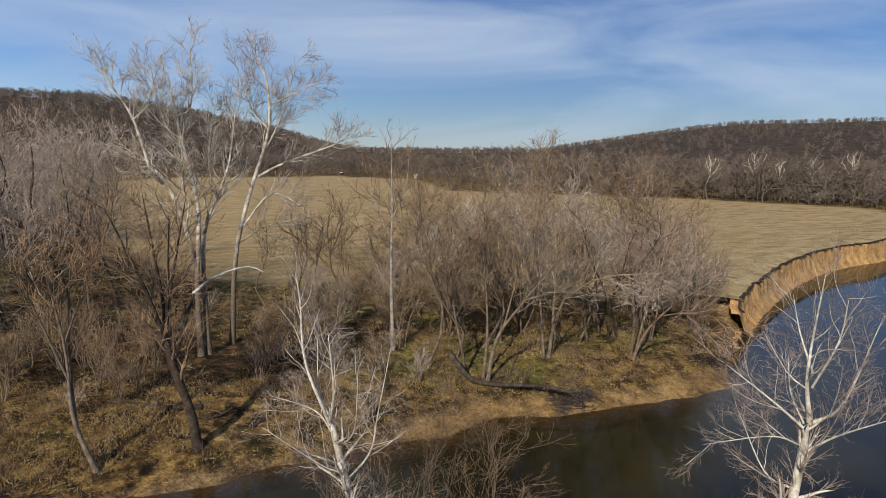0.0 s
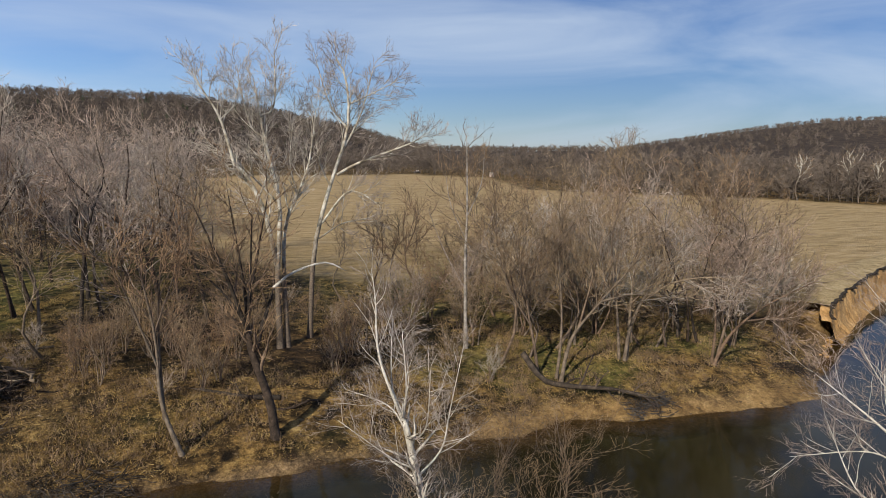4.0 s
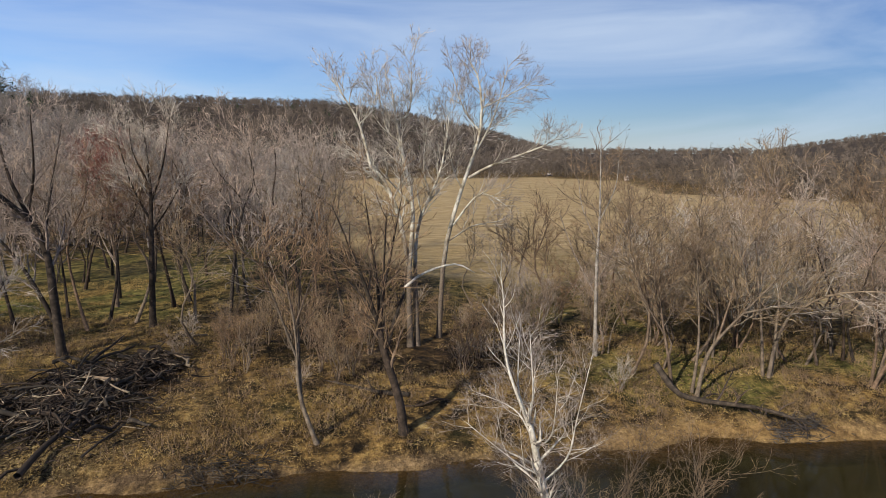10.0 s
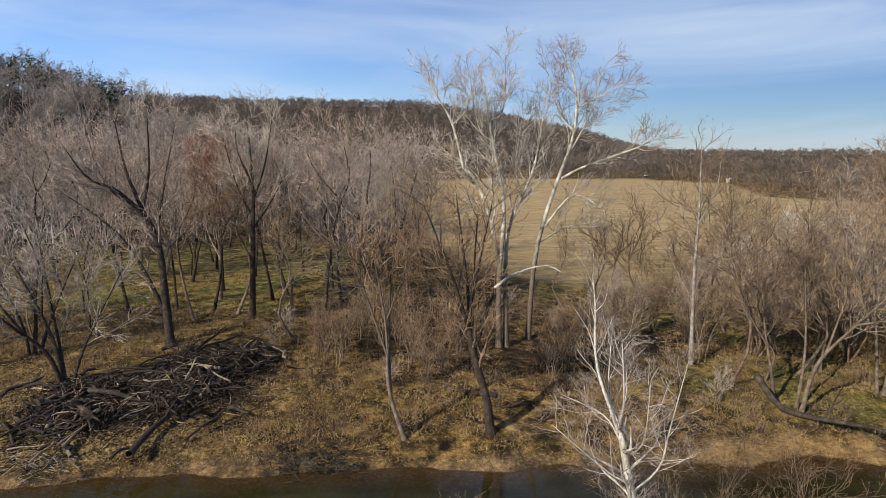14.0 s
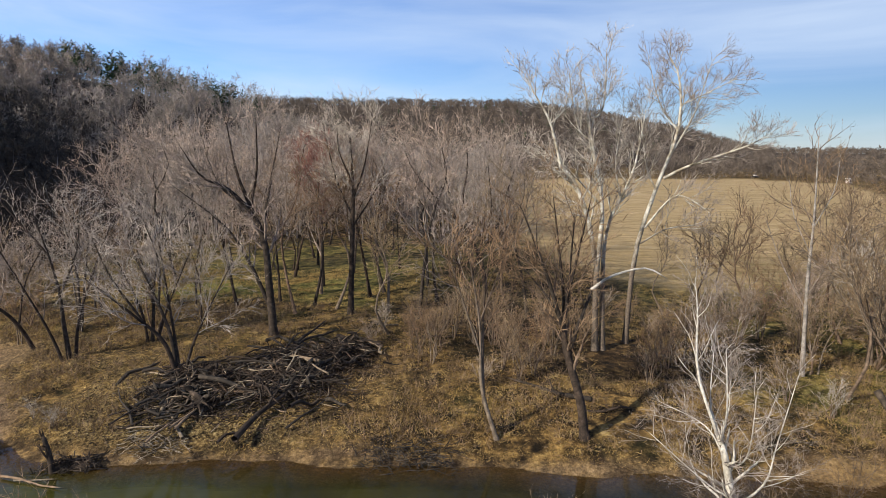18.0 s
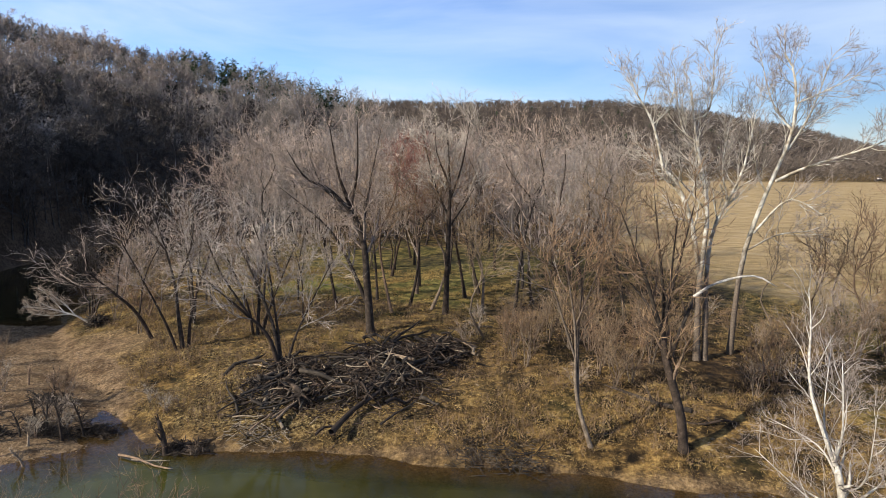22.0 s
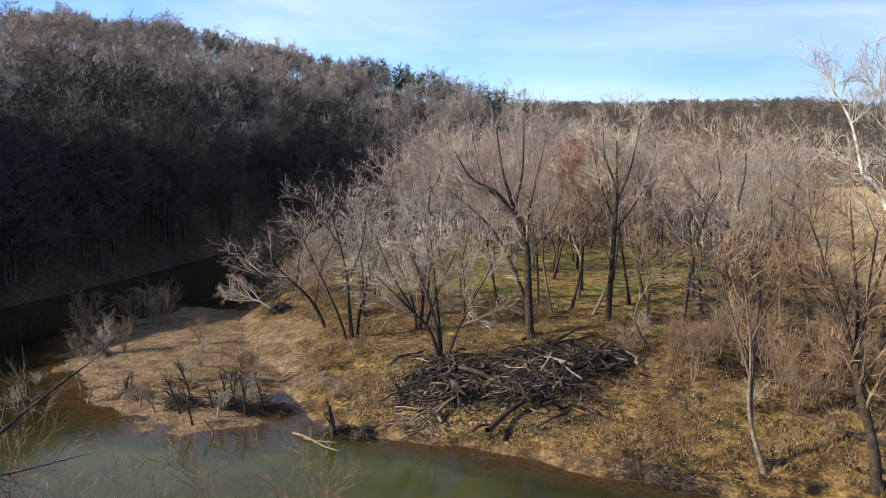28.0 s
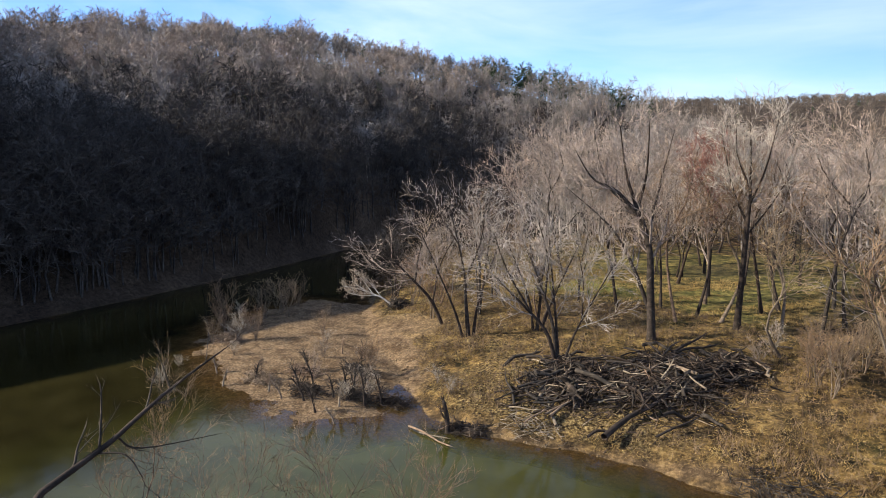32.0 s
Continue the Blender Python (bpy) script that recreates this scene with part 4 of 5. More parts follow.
drawn_tree("boxelder_tree", rng, -36.7, 54.2, [([(0, 0, 0), (-1.4, -0.3, 2.7), (-3.4, -0.7, 5), (-5.2, -1, 6.9)], 0.2, 0.05)], [
    ([(-2.9, -0.5, 4.3), (-2.4, 0.5, 7.5), (-1, 1, 10.7)], 0.1, 0.03),
    ([(-3.7, -0.7, 5.2), (-5.8, -0.8, 5.5), (-7.8, -1.5, 7.2)], 0.09, 0.03),
    ([(-1.2, -0.2, 2.4), (-0.5, 0.5, 5.9), (1.2, 1, 9.1)], 0.09, 0.03)], BARK_DARK, TWIG_GREY, "leaning dark bare boxelder above the gravel bar", 0.015, foot=1.5, droop=0.03, dense=1.3)
spreading = drawn_tree("boxelder_tree", rng, -32.2, 51.4, [
    ([(0, 0, 0), (-0.3, 0, 3.1), (-0.6, 0, 6.7), (-2.1, 0, 12.9)], 0.22, 0.04),
    ([(-0.4, 0, 0), (-1.5, -0.3, 3.1), (-4.5, -1, 10.2)], 0.15, 0.04),
    ([(0.3, 0, 0), (1, 0.5, 4), (3.9, 1.5, 11.6)], 0.16, 0.04)], [
    ([(-0.5, 0, 5.1), (0.9, -0.5, 8.8), (1.3, -1, 12.2)], 0.1, 0.03),
    ([(-1.1, 0, 8.7), (-3.1, 0.5, 11.6), (-4.2, 1, 13.1)], 0.09, 0.03)], BARK_DARK, TWIG_GREY, "spreading many-stemmed bare boxelder", 0.015, foot=1.6, droop=0.03, dense=1.2)
for x, y, turn, size in ((-27.6, 55.6, 200, 0.85), (-35.5, 58.5, 300, 0.9)):
    copy_thing(spreading, pose(x, y, on_ground(x, y), 0, 0, turn) @ Matrix.Scale(size, 4))
drawn_tree("maple_tree", rng, 26.6, 43.0, [
    ([(-0.4, 0.3, 0), (-0.7, 0.3, 2), (-1.3, 0.5, 5), (-1.8, 0.8, 9)], 0.16, 0.03),
    ([(1.2, -0.5, 0.1), (1.9, -0.5, 3.2), (3.9, -0.8, 6.2), (6.5, -1, 9.5)], 0.17, 0.03),
    ([(0.9, 0, 0.1), (1.2, 0.4, 4), (0.8, 1, 9.8)], 0.14, 0.03)], [
    ([(2.4, -0.6, 4.2), (3.2, -0.4, 7.5), (4, 0.3, 11)], 0.09, 0.03),
    ([(-1, 0.4, 3.8), (-2.6, 0.2, 6.5), (-3.6, 0, 9.6)], 0.07, 0.03),
    ([(3.9, -0.8, 6.2), (6, -1.4, 6.9), (8.4, -2, 7)], 0.08, 0.03)], BARK_BROWN, TWIG_TAN, "leaning many-stemmed bare maple over the bank", 0.019, dense=1.25)
drawn_tree("maple_tree", rng, 34.0, 43.2, [
    ([(0, 0, 0), (0.5, 0, 3), (2, -0.4, 6.5), (4.4, -1, 10)], 0.17, 0.03),
    ([(-0.3, 0, 0), (-0.7, 0.5, 4), (-1.6, 1, 11)], 0.15, 0.03),
    ([(0.2, 0.2, 0), (0.4, 1, 5), (0.8, 2, 12)], 0.15, 0.03)], [
    ([(1.2, -0.2, 4.8), (3.5, -0.8, 6.6), (7, -1.6, 7.2), (10, -2, 6)], 0.1, 0.03),
    ([(-0.8, 0.5, 4.5), (-2.4, 0.2, 8), (-3, 0, 11)], 0.08, 0.03)], BARK_BROWN, TWIG_PLUM, "wide spreading bare maple with pale drooping limbs", 0.015, dense=1.25, droop=0.02)
drawn_tree("maple_tree", rng, 40.4, 40.5, [
    ([(0, 0, 0), (1.2, 0, 2.4), (3.4, -0.5, 5), (7, -1, 7.5)], 0.16, 0.03),
    ([(0, 0.2, 0), (0.1, 0.6, 4), (-0.8, 1, 9.5)], 0.14, 0.03),
    ([(0.2, 0, 0), (1.2, 1, 4.5), (3, 2, 10)], 0.14, 0.03)], [
    ([(2.4, -0.3, 3.8), (5, -1.2, 4.4), (8.5, -2, 3.2)], 0.08, 0.02),
    ([(3.4, -0.5, 5), (4.6, 0.5, 7.4), (5.2, 1, 10)], 0.08, 0.03)], BARK_BROWN, TWIG_PLUM, "wide spreading bare maple with pale drooping limbs", 0.015, dense=1.25, droop=0.0)

drawn_tree("boxelder_tree", rng, 0.8, 68.5, [([(0, 0, 0), (-0.4, 0, 3), (-1.2, 0, 6), (-3.7, 0, 9.6), (-6.2, -0.4, 11.2)], 0.3, 0.1)], [
    ([(-3.7, 0, 9.6), (-5.6, -0.4, 11.6), (-7.6, -0.8, 14.2), (-8.4, -1, 16.5)], 0.13, 0.03),
    ([(-1.4, 0, 6.4), (-2.6, 0.6, 10.5), (-2.2, 1, 14), (-2.4, 1.4, 18)], 0.16, 0.03),
    ([(-0.9, 0, 5), (1, 0.3, 9), (2, 0.8, 12.5), (3.4, 1, 16.5)], 0.16, 0.03),
    ([(-3.2, 0, 9), (-4.2, 1, 12.5), (-5, 1.5, 18)], 0.13, 0.03),
    ([(-1.1, 0, 5.7), (0.2, -0.8, 9.5), (-0.2, -1.6, 15)], 0.12, 0.03)], BARK_DARK, TWIG_PLUM, "tall bare tree with a dark arching trunk", 0.017, foot=2.5)

TREE = "bare grey-brown bank tree"
WILLOW = "bare many-stemmed bank willow"
SHRUB = "bare brown thicket shrub of many thin stems"
protos = []
# kind, height, girth, stems, limbs, fork, spread, size of boughs, twigs, bark, label, spot
KINDS = [("bank_tree", 16.0, 0.17, 1, 9, 0.26, 44, 0.85, TWIG_PLUM, BARK_DARK, TREE, (-6, 78)), ("bank_tree", 17.0, 0.18, 1, 9, 0.3, 48, 0.9, TWIG_GREY, BARK_DARK, TREE, (2, 75)),
         ("bank_tree", 13.0, 0.16, 2, 6, 0.18, 46, 0.8, TWIG_PLUM, BARK_DARK, TREE, (-24, 88)), ("bank_tree", 12.5, 0.15, 2, 6, 0.18, 48, 0.8, TWIG_TAN, BARK_BROWN, TREE, (-1, 90)),
         ("willow_clump", 9.0, 0.12, 3, 5, 0.15, 34, 0.65, TWIG_TAN, BARK_BROWN, WILLOW, (30, 52)), ("willow_clump", 10.0, 0.13, 4, 4, 0.15, 34, 0.65, TWIG_GREY, BARK_BROWN, WILLOW, (36, 50)),
         ("thicket_shrub", 4.2, 0.06, 6, 4, 0.12, 40, 0.5, TWIG_TAN, BARK_BROWN, SHRUB, (4, 49)), ("thicket_shrub", 5.2, 0.065, 6, 4, 0.12, 38, 0.5, TWIG_TAN, BARK_BROWN, SHRUB, (12, 48)),
         ("thicket_shrub", 3.0, 0.05, 6, 3, 0.12, 40, 0.45, TWIG_PALE, BARK_BROWN, SHRUB, (17, 47)), ("bank_tree", 11.5, 0.12, 1, 8, 0.3, 36, 0.7, TWIG_TAN, BARK_BROWN, "slim straight young bare tree", (21, 56))]
for k, (name, tall, girth, stems, limbs, fork, spread, fine, twig, bark, label, spot) in enumerate(KINDS):
    protos.append(wild_tree(name, np.random.default_rng(60 + k), *spot, tall, girth, (0.05, 0.04), fork, limbs, spread, 0.5, 0.08, bark, twig, 0.017 if name != "thicket_shrub" else 0.011, label, "bank thicket" if name == "thicket_shrub" else BANK, stems, fine=fine, dense=1.0, crook=0.055))


def plant(k, x, y, size=1.0):
    return copy_thing(protos[k], pose(x, y, on_ground(x, y) - 0.15, rng.uniform(-5, 5), rng.uniform(-5, 5), rng.uniform(0, 360)) @ Matrix.Scale(size * rng.uniform(0.85, 1.15), 4))


def edge(poly, x, y):
    return inside_by(poly, np.array([x]), np.array([y]))[0]


def open_woods(x, y):
    return math.hypot((x + 30) / 10, (y - 76) / 7) > 1 and edge(FIELD, x, y) < 0 and edge(FAR_BANK, x, y) > 5


for x, y in scatter(rng, 46, lambda x, y: open_woods(x, y) and bearing(x, y) < 29, -62, 4, 72, 130, 5.0):
    plant(rng.choice([0, 0, 1, 1, 2, 3]), x, y)
# slim dark trunks round the clearing and the tall trees beside the sycamores
for x, y, k, s in ((-17.6, 64.2, 9, 1.25), (-16.6, 67.4, 0, 0.95), (-14.2, 66.6, 9, 1.35), (-11.6, 71.9, 0, 1.0), (-9.0, 66.0, 9, 1.3), (-5.6, 63.0, 1, 0.95), (-4.4, 70.5, 0, 1.05), (-1.4, 62.5, 2, 1.1),
                   (3.4, 60.2, 9, 1.25), (4.6, 66.0, 1, 0.95), (-7.8, 58.4, 9, 0.95), (-20.8, 70.0, 1, 0.9), (-24.5, 67.5, 0, 0.85), (-29.0, 68.0, 2, 0.9), (-38.0, 66.0, 2, 0.85), (-34.5, 62.0, 3, 0.8), (-28.6, 58.5, 4, 1.1), (-41.5, 60.5, 4, 0.9)):
    plant(k, x, y, s)
for x, y in scatter(rng, 7, lambda x, y: open_woods(x, y) and bearing(x, y) > 34, -58, -36, 54, 80, 4.0):
    plant(rng.choice([4, 5]), x, y, 0.6)
for x, y in scatter(rng, 20, lambda x, y: open_woods(x, y) and -50 < bearing(x, y) < -27 and 56 < math.hypot(x, y) < 84, 20, 66, 40, 80, 3.4):
    plant(rng.choice([2, 3, 3, 5, 9]), x, y, 0.98)
for x, y in scatter(rng, 6, lambda x, y: edge(FAR_BANK, x, y) > 5 and bearing(x, y) < -12 and edge(FIELD, x, y) < 3, 14, 60, 54, 74, 5.0):
    plant(rng.choice([9, 4, 6, 7]), x, y, 0.8)
for x, y in scatter(rng, 26, lambda x, y: edge(FAR_BANK, x, y) > 8 and math.hypot((x - 4.8) / 3, (y - 53) / 3) > 1 and (x < 18 or y > 54), -9, 44, 46, 66, 2.4):
    plant(rng.choice([6, 7, 8]), x, y, 0.85)
for x, y in scatter(rng, 12, lambda x, y: edge(FAR_BANK, x, y) > 8 and x + 0.4 * y > 16, -8, 6, 50, 62, 1.8):
    plant(rng.choice([6, 7]), x, y, 1.0)
for x, y in scatter(rng, 9, lambda x, y: edge(FAR_BANK, x, y) > 8 and -27 < bearing(x, y) < -13, 13, 34, 50, 68, 3.2):
    plant(rng.choice([9, 4, 9, 5]), x, y, 0.72)
for x, y, k, s in ((45.5, 43.5, 5, 0.95), (47.5, 47.0, 3, 1.1), (42.5, 46.5, 2, 0.9), (30.5, 47.5, 9, 1.0), (24.6, 46.2, 9, 0.95), (27.6, 46.6, 3, 0.9), (33.0, 49.0, 2, 0.95), (37.6, 46.2, 3, 0.95), (20.4, 45.4, 6, 0.8), (22.3, 43.4, 8, 0.9), (61.5, 51.8, 7, 0.9), (58.0, 50.8, 3, 0.8), (54.0, 46.4, 5, 0.85), (56.4, 53.0, 3, 0.95), (63.6, 53.6, 6, 0.9), (52.0, 50.0, 2, 0.9), (51.2, 42.6, 7, 0.9), (55.8, 46.2, 6, 0.9), (59.4, 48.4, 6, 1.0), (62.6, 50.4, 7, 0.9), (64.6, 51.6, 8, 1.0)):
    plant(k, x, y, s)
# willow below the hill, whose shade is painted into its twig colour
wild_tree("shaded_willow", np.random.default_rng(77), -51.0, 64.5, 8.5, 0.14, (0, 0), 0.12, 5, 44, 0.5, 0.05, BARK_DARK, TWIG_DARK, 0.018, "bushy many-stemmed willow, coloured dark for the hill's shade", stems=4, fine=0.6, dense=1.3)
red = wild_tree("redbud_tree", rng, -17.2, 73.0, 15.6, 0.17, (0, 0), 0.4, 9, 36, 0.45, 0.08, BARK_BROWN, TWIG_RED, 0.02, "reddish budding maple standing among grey trees", dense=1.5)
# pale sycamores in the woods past the field
pale = None
for x, y, s in ((188, 157, 1.0), (201, 150, 1.1), (214, 138, 0.95), (219, 128, 1.1), (226, 119, 1.0), (205, 143, 0.9)):
    if pale is None:
        pale = wild_tree("far_sycamore", np.random.default_rng(3), x, y, 14, 0.2, (0.04, 0), 0.35, 8, 38, 0.45, 0.1, BARK_SYC, TWIG_TAN, 0.04, "white-limbed sycamore at the edge of distant woods", "far sycamores", dense=0.6)
    else:
        copy_thing(pale, pose(x, y, on_ground(x, y) - 0.15, 0, 0, rng.uniform(0, 360)) @ Matrix.Scale(s, 4))

# ---- trees of the near bank ----
NEAR_LABEL = "white-barked young sycamore growing on the near bank"
drawn_tree("near_sycamore", rng, 6.2, 15.8, [([(0.6, 0, 0), (0.5, 0, 3), (0.2, 0, 6), (-0.2, 0, 8), (-0.5, 0, 9.4)], 0.158, 0.077)], [
    ([(-0.5, 0, 9.2), (-1.1, 0.2, 10.8), (-1.2, 0.4, 12.2), (-1.3, 0.5, 13)], 0.043, 0.008),
    ([(-0.5, 0, 9.3), (-0.4, -0.3, 10.2), (-0.5, -0.8, 11.9)], 0.035, 0.007),
    ([(-0.2, 0, 7.9), (-0.8, -0.2, 8.3), (-2.2, -0.5, 9.5)], 0.029, 0.007),
    ([(-0.4, 0, 8.9), (-0.9, 0.3, 9.5), (-2.1, 1, 9.7)], 0.029, 0.007),
    ([(-0.1, 0, 7.7), (0.5, 0.1, 8.4), (0.7, 0.1, 9.4), (1.1, 0.3, 11.3)], 0.035, 0.007),
    ([(-0.5, 0, 9.4), (-0.8, 0.4, 10.1), (-0.8, 1.2, 11.7)], 0.026, 0.007),
    ([(-0.3, 0, 8.6), (0.1, -0.3, 9.2), (0.2, -1, 11)], 0.026, 0.007)], BARK_WHITE, TWIG_PLUM, NEAR_LABEL, 0.004, foot=2.0, fine=0.36, dense=1.45)
drawn_tree("near_sycamore", rng, 13.5, 8.6, [([(-0.6, 0, 0), (-0.4, 0, 4), (-0.1, 0, 7.6), (0.2, 0, 10.5)], 0.172, 0.084)], [
    ([(0.2, 0, 10.5), (0.1, 0, 11.6), (0.3, 0, 13.8)], 0.058, 0.008),
    ([(0.2, 0, 10.4), (0.8, 0.2, 10.9), (1.4, 0.5, 12.8)], 0.043, 0.008),
    ([(0.1, 0, 10.3), (-0.5, -0.1, 10.8), (-1.5, -0.4, 11.6)], 0.035, 0.007),
    ([(0, 0, 8.9), (-0.6, 0.2, 9.1), (-1.3, 0.6, 10.4)], 0.029, 0.007),
    ([(0.1, 0, 9.7), (0.7, -0.2, 10.3), (1.8, -0.6, 11.1)], 0.035, 0.007),
    ([(0.2, 0, 11.5), (-0.1, 0.2, 12.3), (-0.3, 0.5, 13.1)], 0.026, 0.007),
    ([(0.2, 0, 11.2), (0.6, -0.3, 12.3), (0.7, -0.7, 13.3)], 0.029, 0.007),
    ([(0.1, 0, 9.9), (-0.5, -0.3, 10.1), (-1.8, -1, 9.9)], 0.023, 0.006),
    ([(0.1, 0, 10.4), (-0.2, 0.5, 10.9), (-0.3, 1, 11.6)], 0.023, 0.006)], BARK_WHITE, TWIG_PLUM, NEAR_LABEL, 0.004, foot=2.0, fine=0.36, dense=1.45)
drawn_tree("leaning_snag", rng, -13.6, 6.3, [([(-2.6, 0, 0), (-2.2, 0, 5), (-0.7, 0, 8.8), (1.1, 0.8, 9.8), (2.5, 1.2, 10.7), (4.2, 2, 11.4)], 0.132, 0.014)], [
    ([(1.3, 0.9, 9.9), (1.8, 1, 9.5), (3.7, 1.2, 9.4)], 0.030, 0.007),
    ([(0.9, 0.7, 9.7), (1.4, 0.3, 9.7), (1.7, 0, 9.2)], 0.026, 0.007),
    ([(2.5, 1.2, 10.6), (2.4, 1.5, 11.1), (2.3, 1.6, 11.4)], 0.020, 0.006)], BARK_DARK, TWIG_DARK, "dark leaning half-dead limb reaching over the river", 0.005, foot=2.0, fine=0.4, dense=0.5)
for x, y, h in ((-11.6, 10.2, 9.6), (-10.0, 11.2, 9.2), (-12.9, 9.4, 9.4), (-15.6, 7.6, 10.2), (8.0, 15.0, 9.6), (4.4, 16.2, 9.0), (7.0, 16.4, 10.2)):
    wild_tree("near_sapling", rng, x, y, h, 0.06, (0.02, 0), 0.35, 8, 34, 0.4, 0.16, BARK_BROWN, TWIG_TAN, 0.004, "thin bare sapling growing on the near bank", "near bank saplings", 2, fine=0.36)
for x, y in ((-33.5, 10.5),):
    wild_tree("near_tree", rng, x, y, 13.0, 0.15, (0.02, 0), 0.25, 10, 42, 0.4, 0.06, BARK_DARK, TWIG_GREY, 0.007, "bare grey tree on the near bank", "near bank trees")
wild_tree("ash_tree", rng, 46.5, 61.7, 17.0, 0.26, (0.02, 0), 0.3, 13, 44, 0.5, 0.06, BARK_BROWN, TWIG_TAN, 0.018, "tall round-crowned bare tree at the edge of the hayfield")

# ---- driftwood and the gravel bar ----
def stick_meshes(rng, count, n, sides, bend, mat, broken=0.5):
    """Bent tapered logs of unit length along x, to share among many pieces."""
    out = []
    for k in range(count):
        pts = [(0, 0, 0), (0.33, rng.normal() * bend, rng.normal() * bend), (0.66, rng.normal() * bend, rng.normal() * bend), (1, 0, 0)]
        P, R = rod(pts, 0.024, 0.024 * rng.uniform(0.3, 0.7), n)
        sets = [(P, R, sides)]
        Q, S = sprout(rng, P, R, 2, 0.4, 0.9, 50, 0.22, 3, 0.0, 0.1, 0.6, 0.004)
        sets.append((Q, S, 4))
        me = tubes("log", sets)
        me.materials.append(mat)
        out.append(me)
    return out


rng = np.random.default_rng(21)
logs_pale = stick_meshes(rng, 5, 7, 7, 0.02, DRIFT)
logs_dark = stick_meshes(rng, 6, 7, 7, 0.028, DRIFT_DARK)


def lay(mesh, parent, x, y, z, length, fat, turn, tilt, name="log"):
    ob = part(name, mesh, None, parent)
    ob.matrix_world = pose(x, y, z, 0, -tilt, turn) @ Matrix.Diagonal((length, length * fat, length * fat, 1))
    return ob


def debris(name, rng, count, spots, length, r, material, parent, flat=0.25, label=""):
    """Fine drift sticks heaped round the given spots (x, y, spread, top)."""
    c = np.array(spots)[rng.integers(0, len(spots), count)]
    off = rng.normal(size=(count, 2)) * c[:, 2:3]
    x, y = c[:, 0] + off[:, 0], c[:, 1] + off[:, 1]
    fall = np.exp(-(off ** 2).sum(1) / (2 * c[:, 2] ** 2))
    z = height(x, y) + rng.random(count) * c[:, 3] * fall
    d = unit(rng.normal(size=(count, 3)) * (1, 1, flat))
    L = length * rng.uniform(0.4, 1.3, count)[:, None]
    a = np.stack([x, y, z], 1)
    P = np.stack([a - d * L / 2, a + rng.normal(size=a.shape) * 0.04 * L, a + d * L / 2], 1)
    R = r * rng.uniform(0.5, 1.5, (count, 1)) * np.array((1, 0.9, 0.5))
    me = tubes(name, [(P, R, 4)])
    me.materials.append(material)
    ob = new(name, me)
    if parent is not None:
        ob.parent = parent
        ob.matrix_parent_inverse = parent.matrix_world.inverted()
        tagged(ob, label, kind="stuff")
    return ob


bpy.context.view_layer.update()
jam = stand("log_jam", -15.5, 46.5, 0, 0)
bpy.context.view_layer.update()
JAM = [(-20.0, 43.0, 1.9, 0.8), (-18.0, 45.5, 2.2, 1.5), (-15.0, 45.0, 2.0, 1.6), (-12.5, 45.5, 1.8, 1.4), (-14.5, 49.0, 2.0, 1.8), (-11.5, 50.5, 1.8, 1.7), (-10.5, 53.5, 1.5, 1.2), (-20.5, 46.5, 1.3, 0.9)]
def jam_log(mesh, a, b, fat):
    """One log of the jam from end a to end b, fat metres through."""
    a, b = Vector(a), Vector(b)
    d = b - a
    ob = part("log", mesh, None, jam)
    ob.matrix_local = jam.matrix_world.inverted() @ Matrix.Translation(a) @ d.to_track_quat("X", "Z").to_matrix().to_4x4() @ Matrix.Diagonal((d.length, fat / 0.048, fat / 0.048, 1))


for k in range(270):
    cx, cy, sp, top = JAM[k % len(JAM)]
    x, y = cx + rng.normal() * sp * 0.9, cy + rng.normal() * sp * 0.9
    long = rng.uniform(1.2, 3.6) if k % 4 else rng.uniform(3, 5.5)
    turn = radians(rng.choice([rng.normal(62, 22), rng.normal(-20, 22), rng.uniform(0, 180)], p=[0.45, 0.25, 0.3]))
    dx, dy = long / 2 * math.cos(turn), long / 2 * math.sin(turn)
    z0, z1 = rng.uniform(0.03, top, 2) * 0.75
    mesh = (logs_pale if k % 6 == 0 else logs_dark)[rng.integers(0, 5)]
    jam_log(mesh, (x - dx, y - dy, on_ground(x - dx, y - dy) + z0), (x + dx, y + dy, on_ground(x + dx, y + dy) + z1), rng.uniform(0.08, 0.2) if k % 5 else rng.uniform(0.2, 0.34))
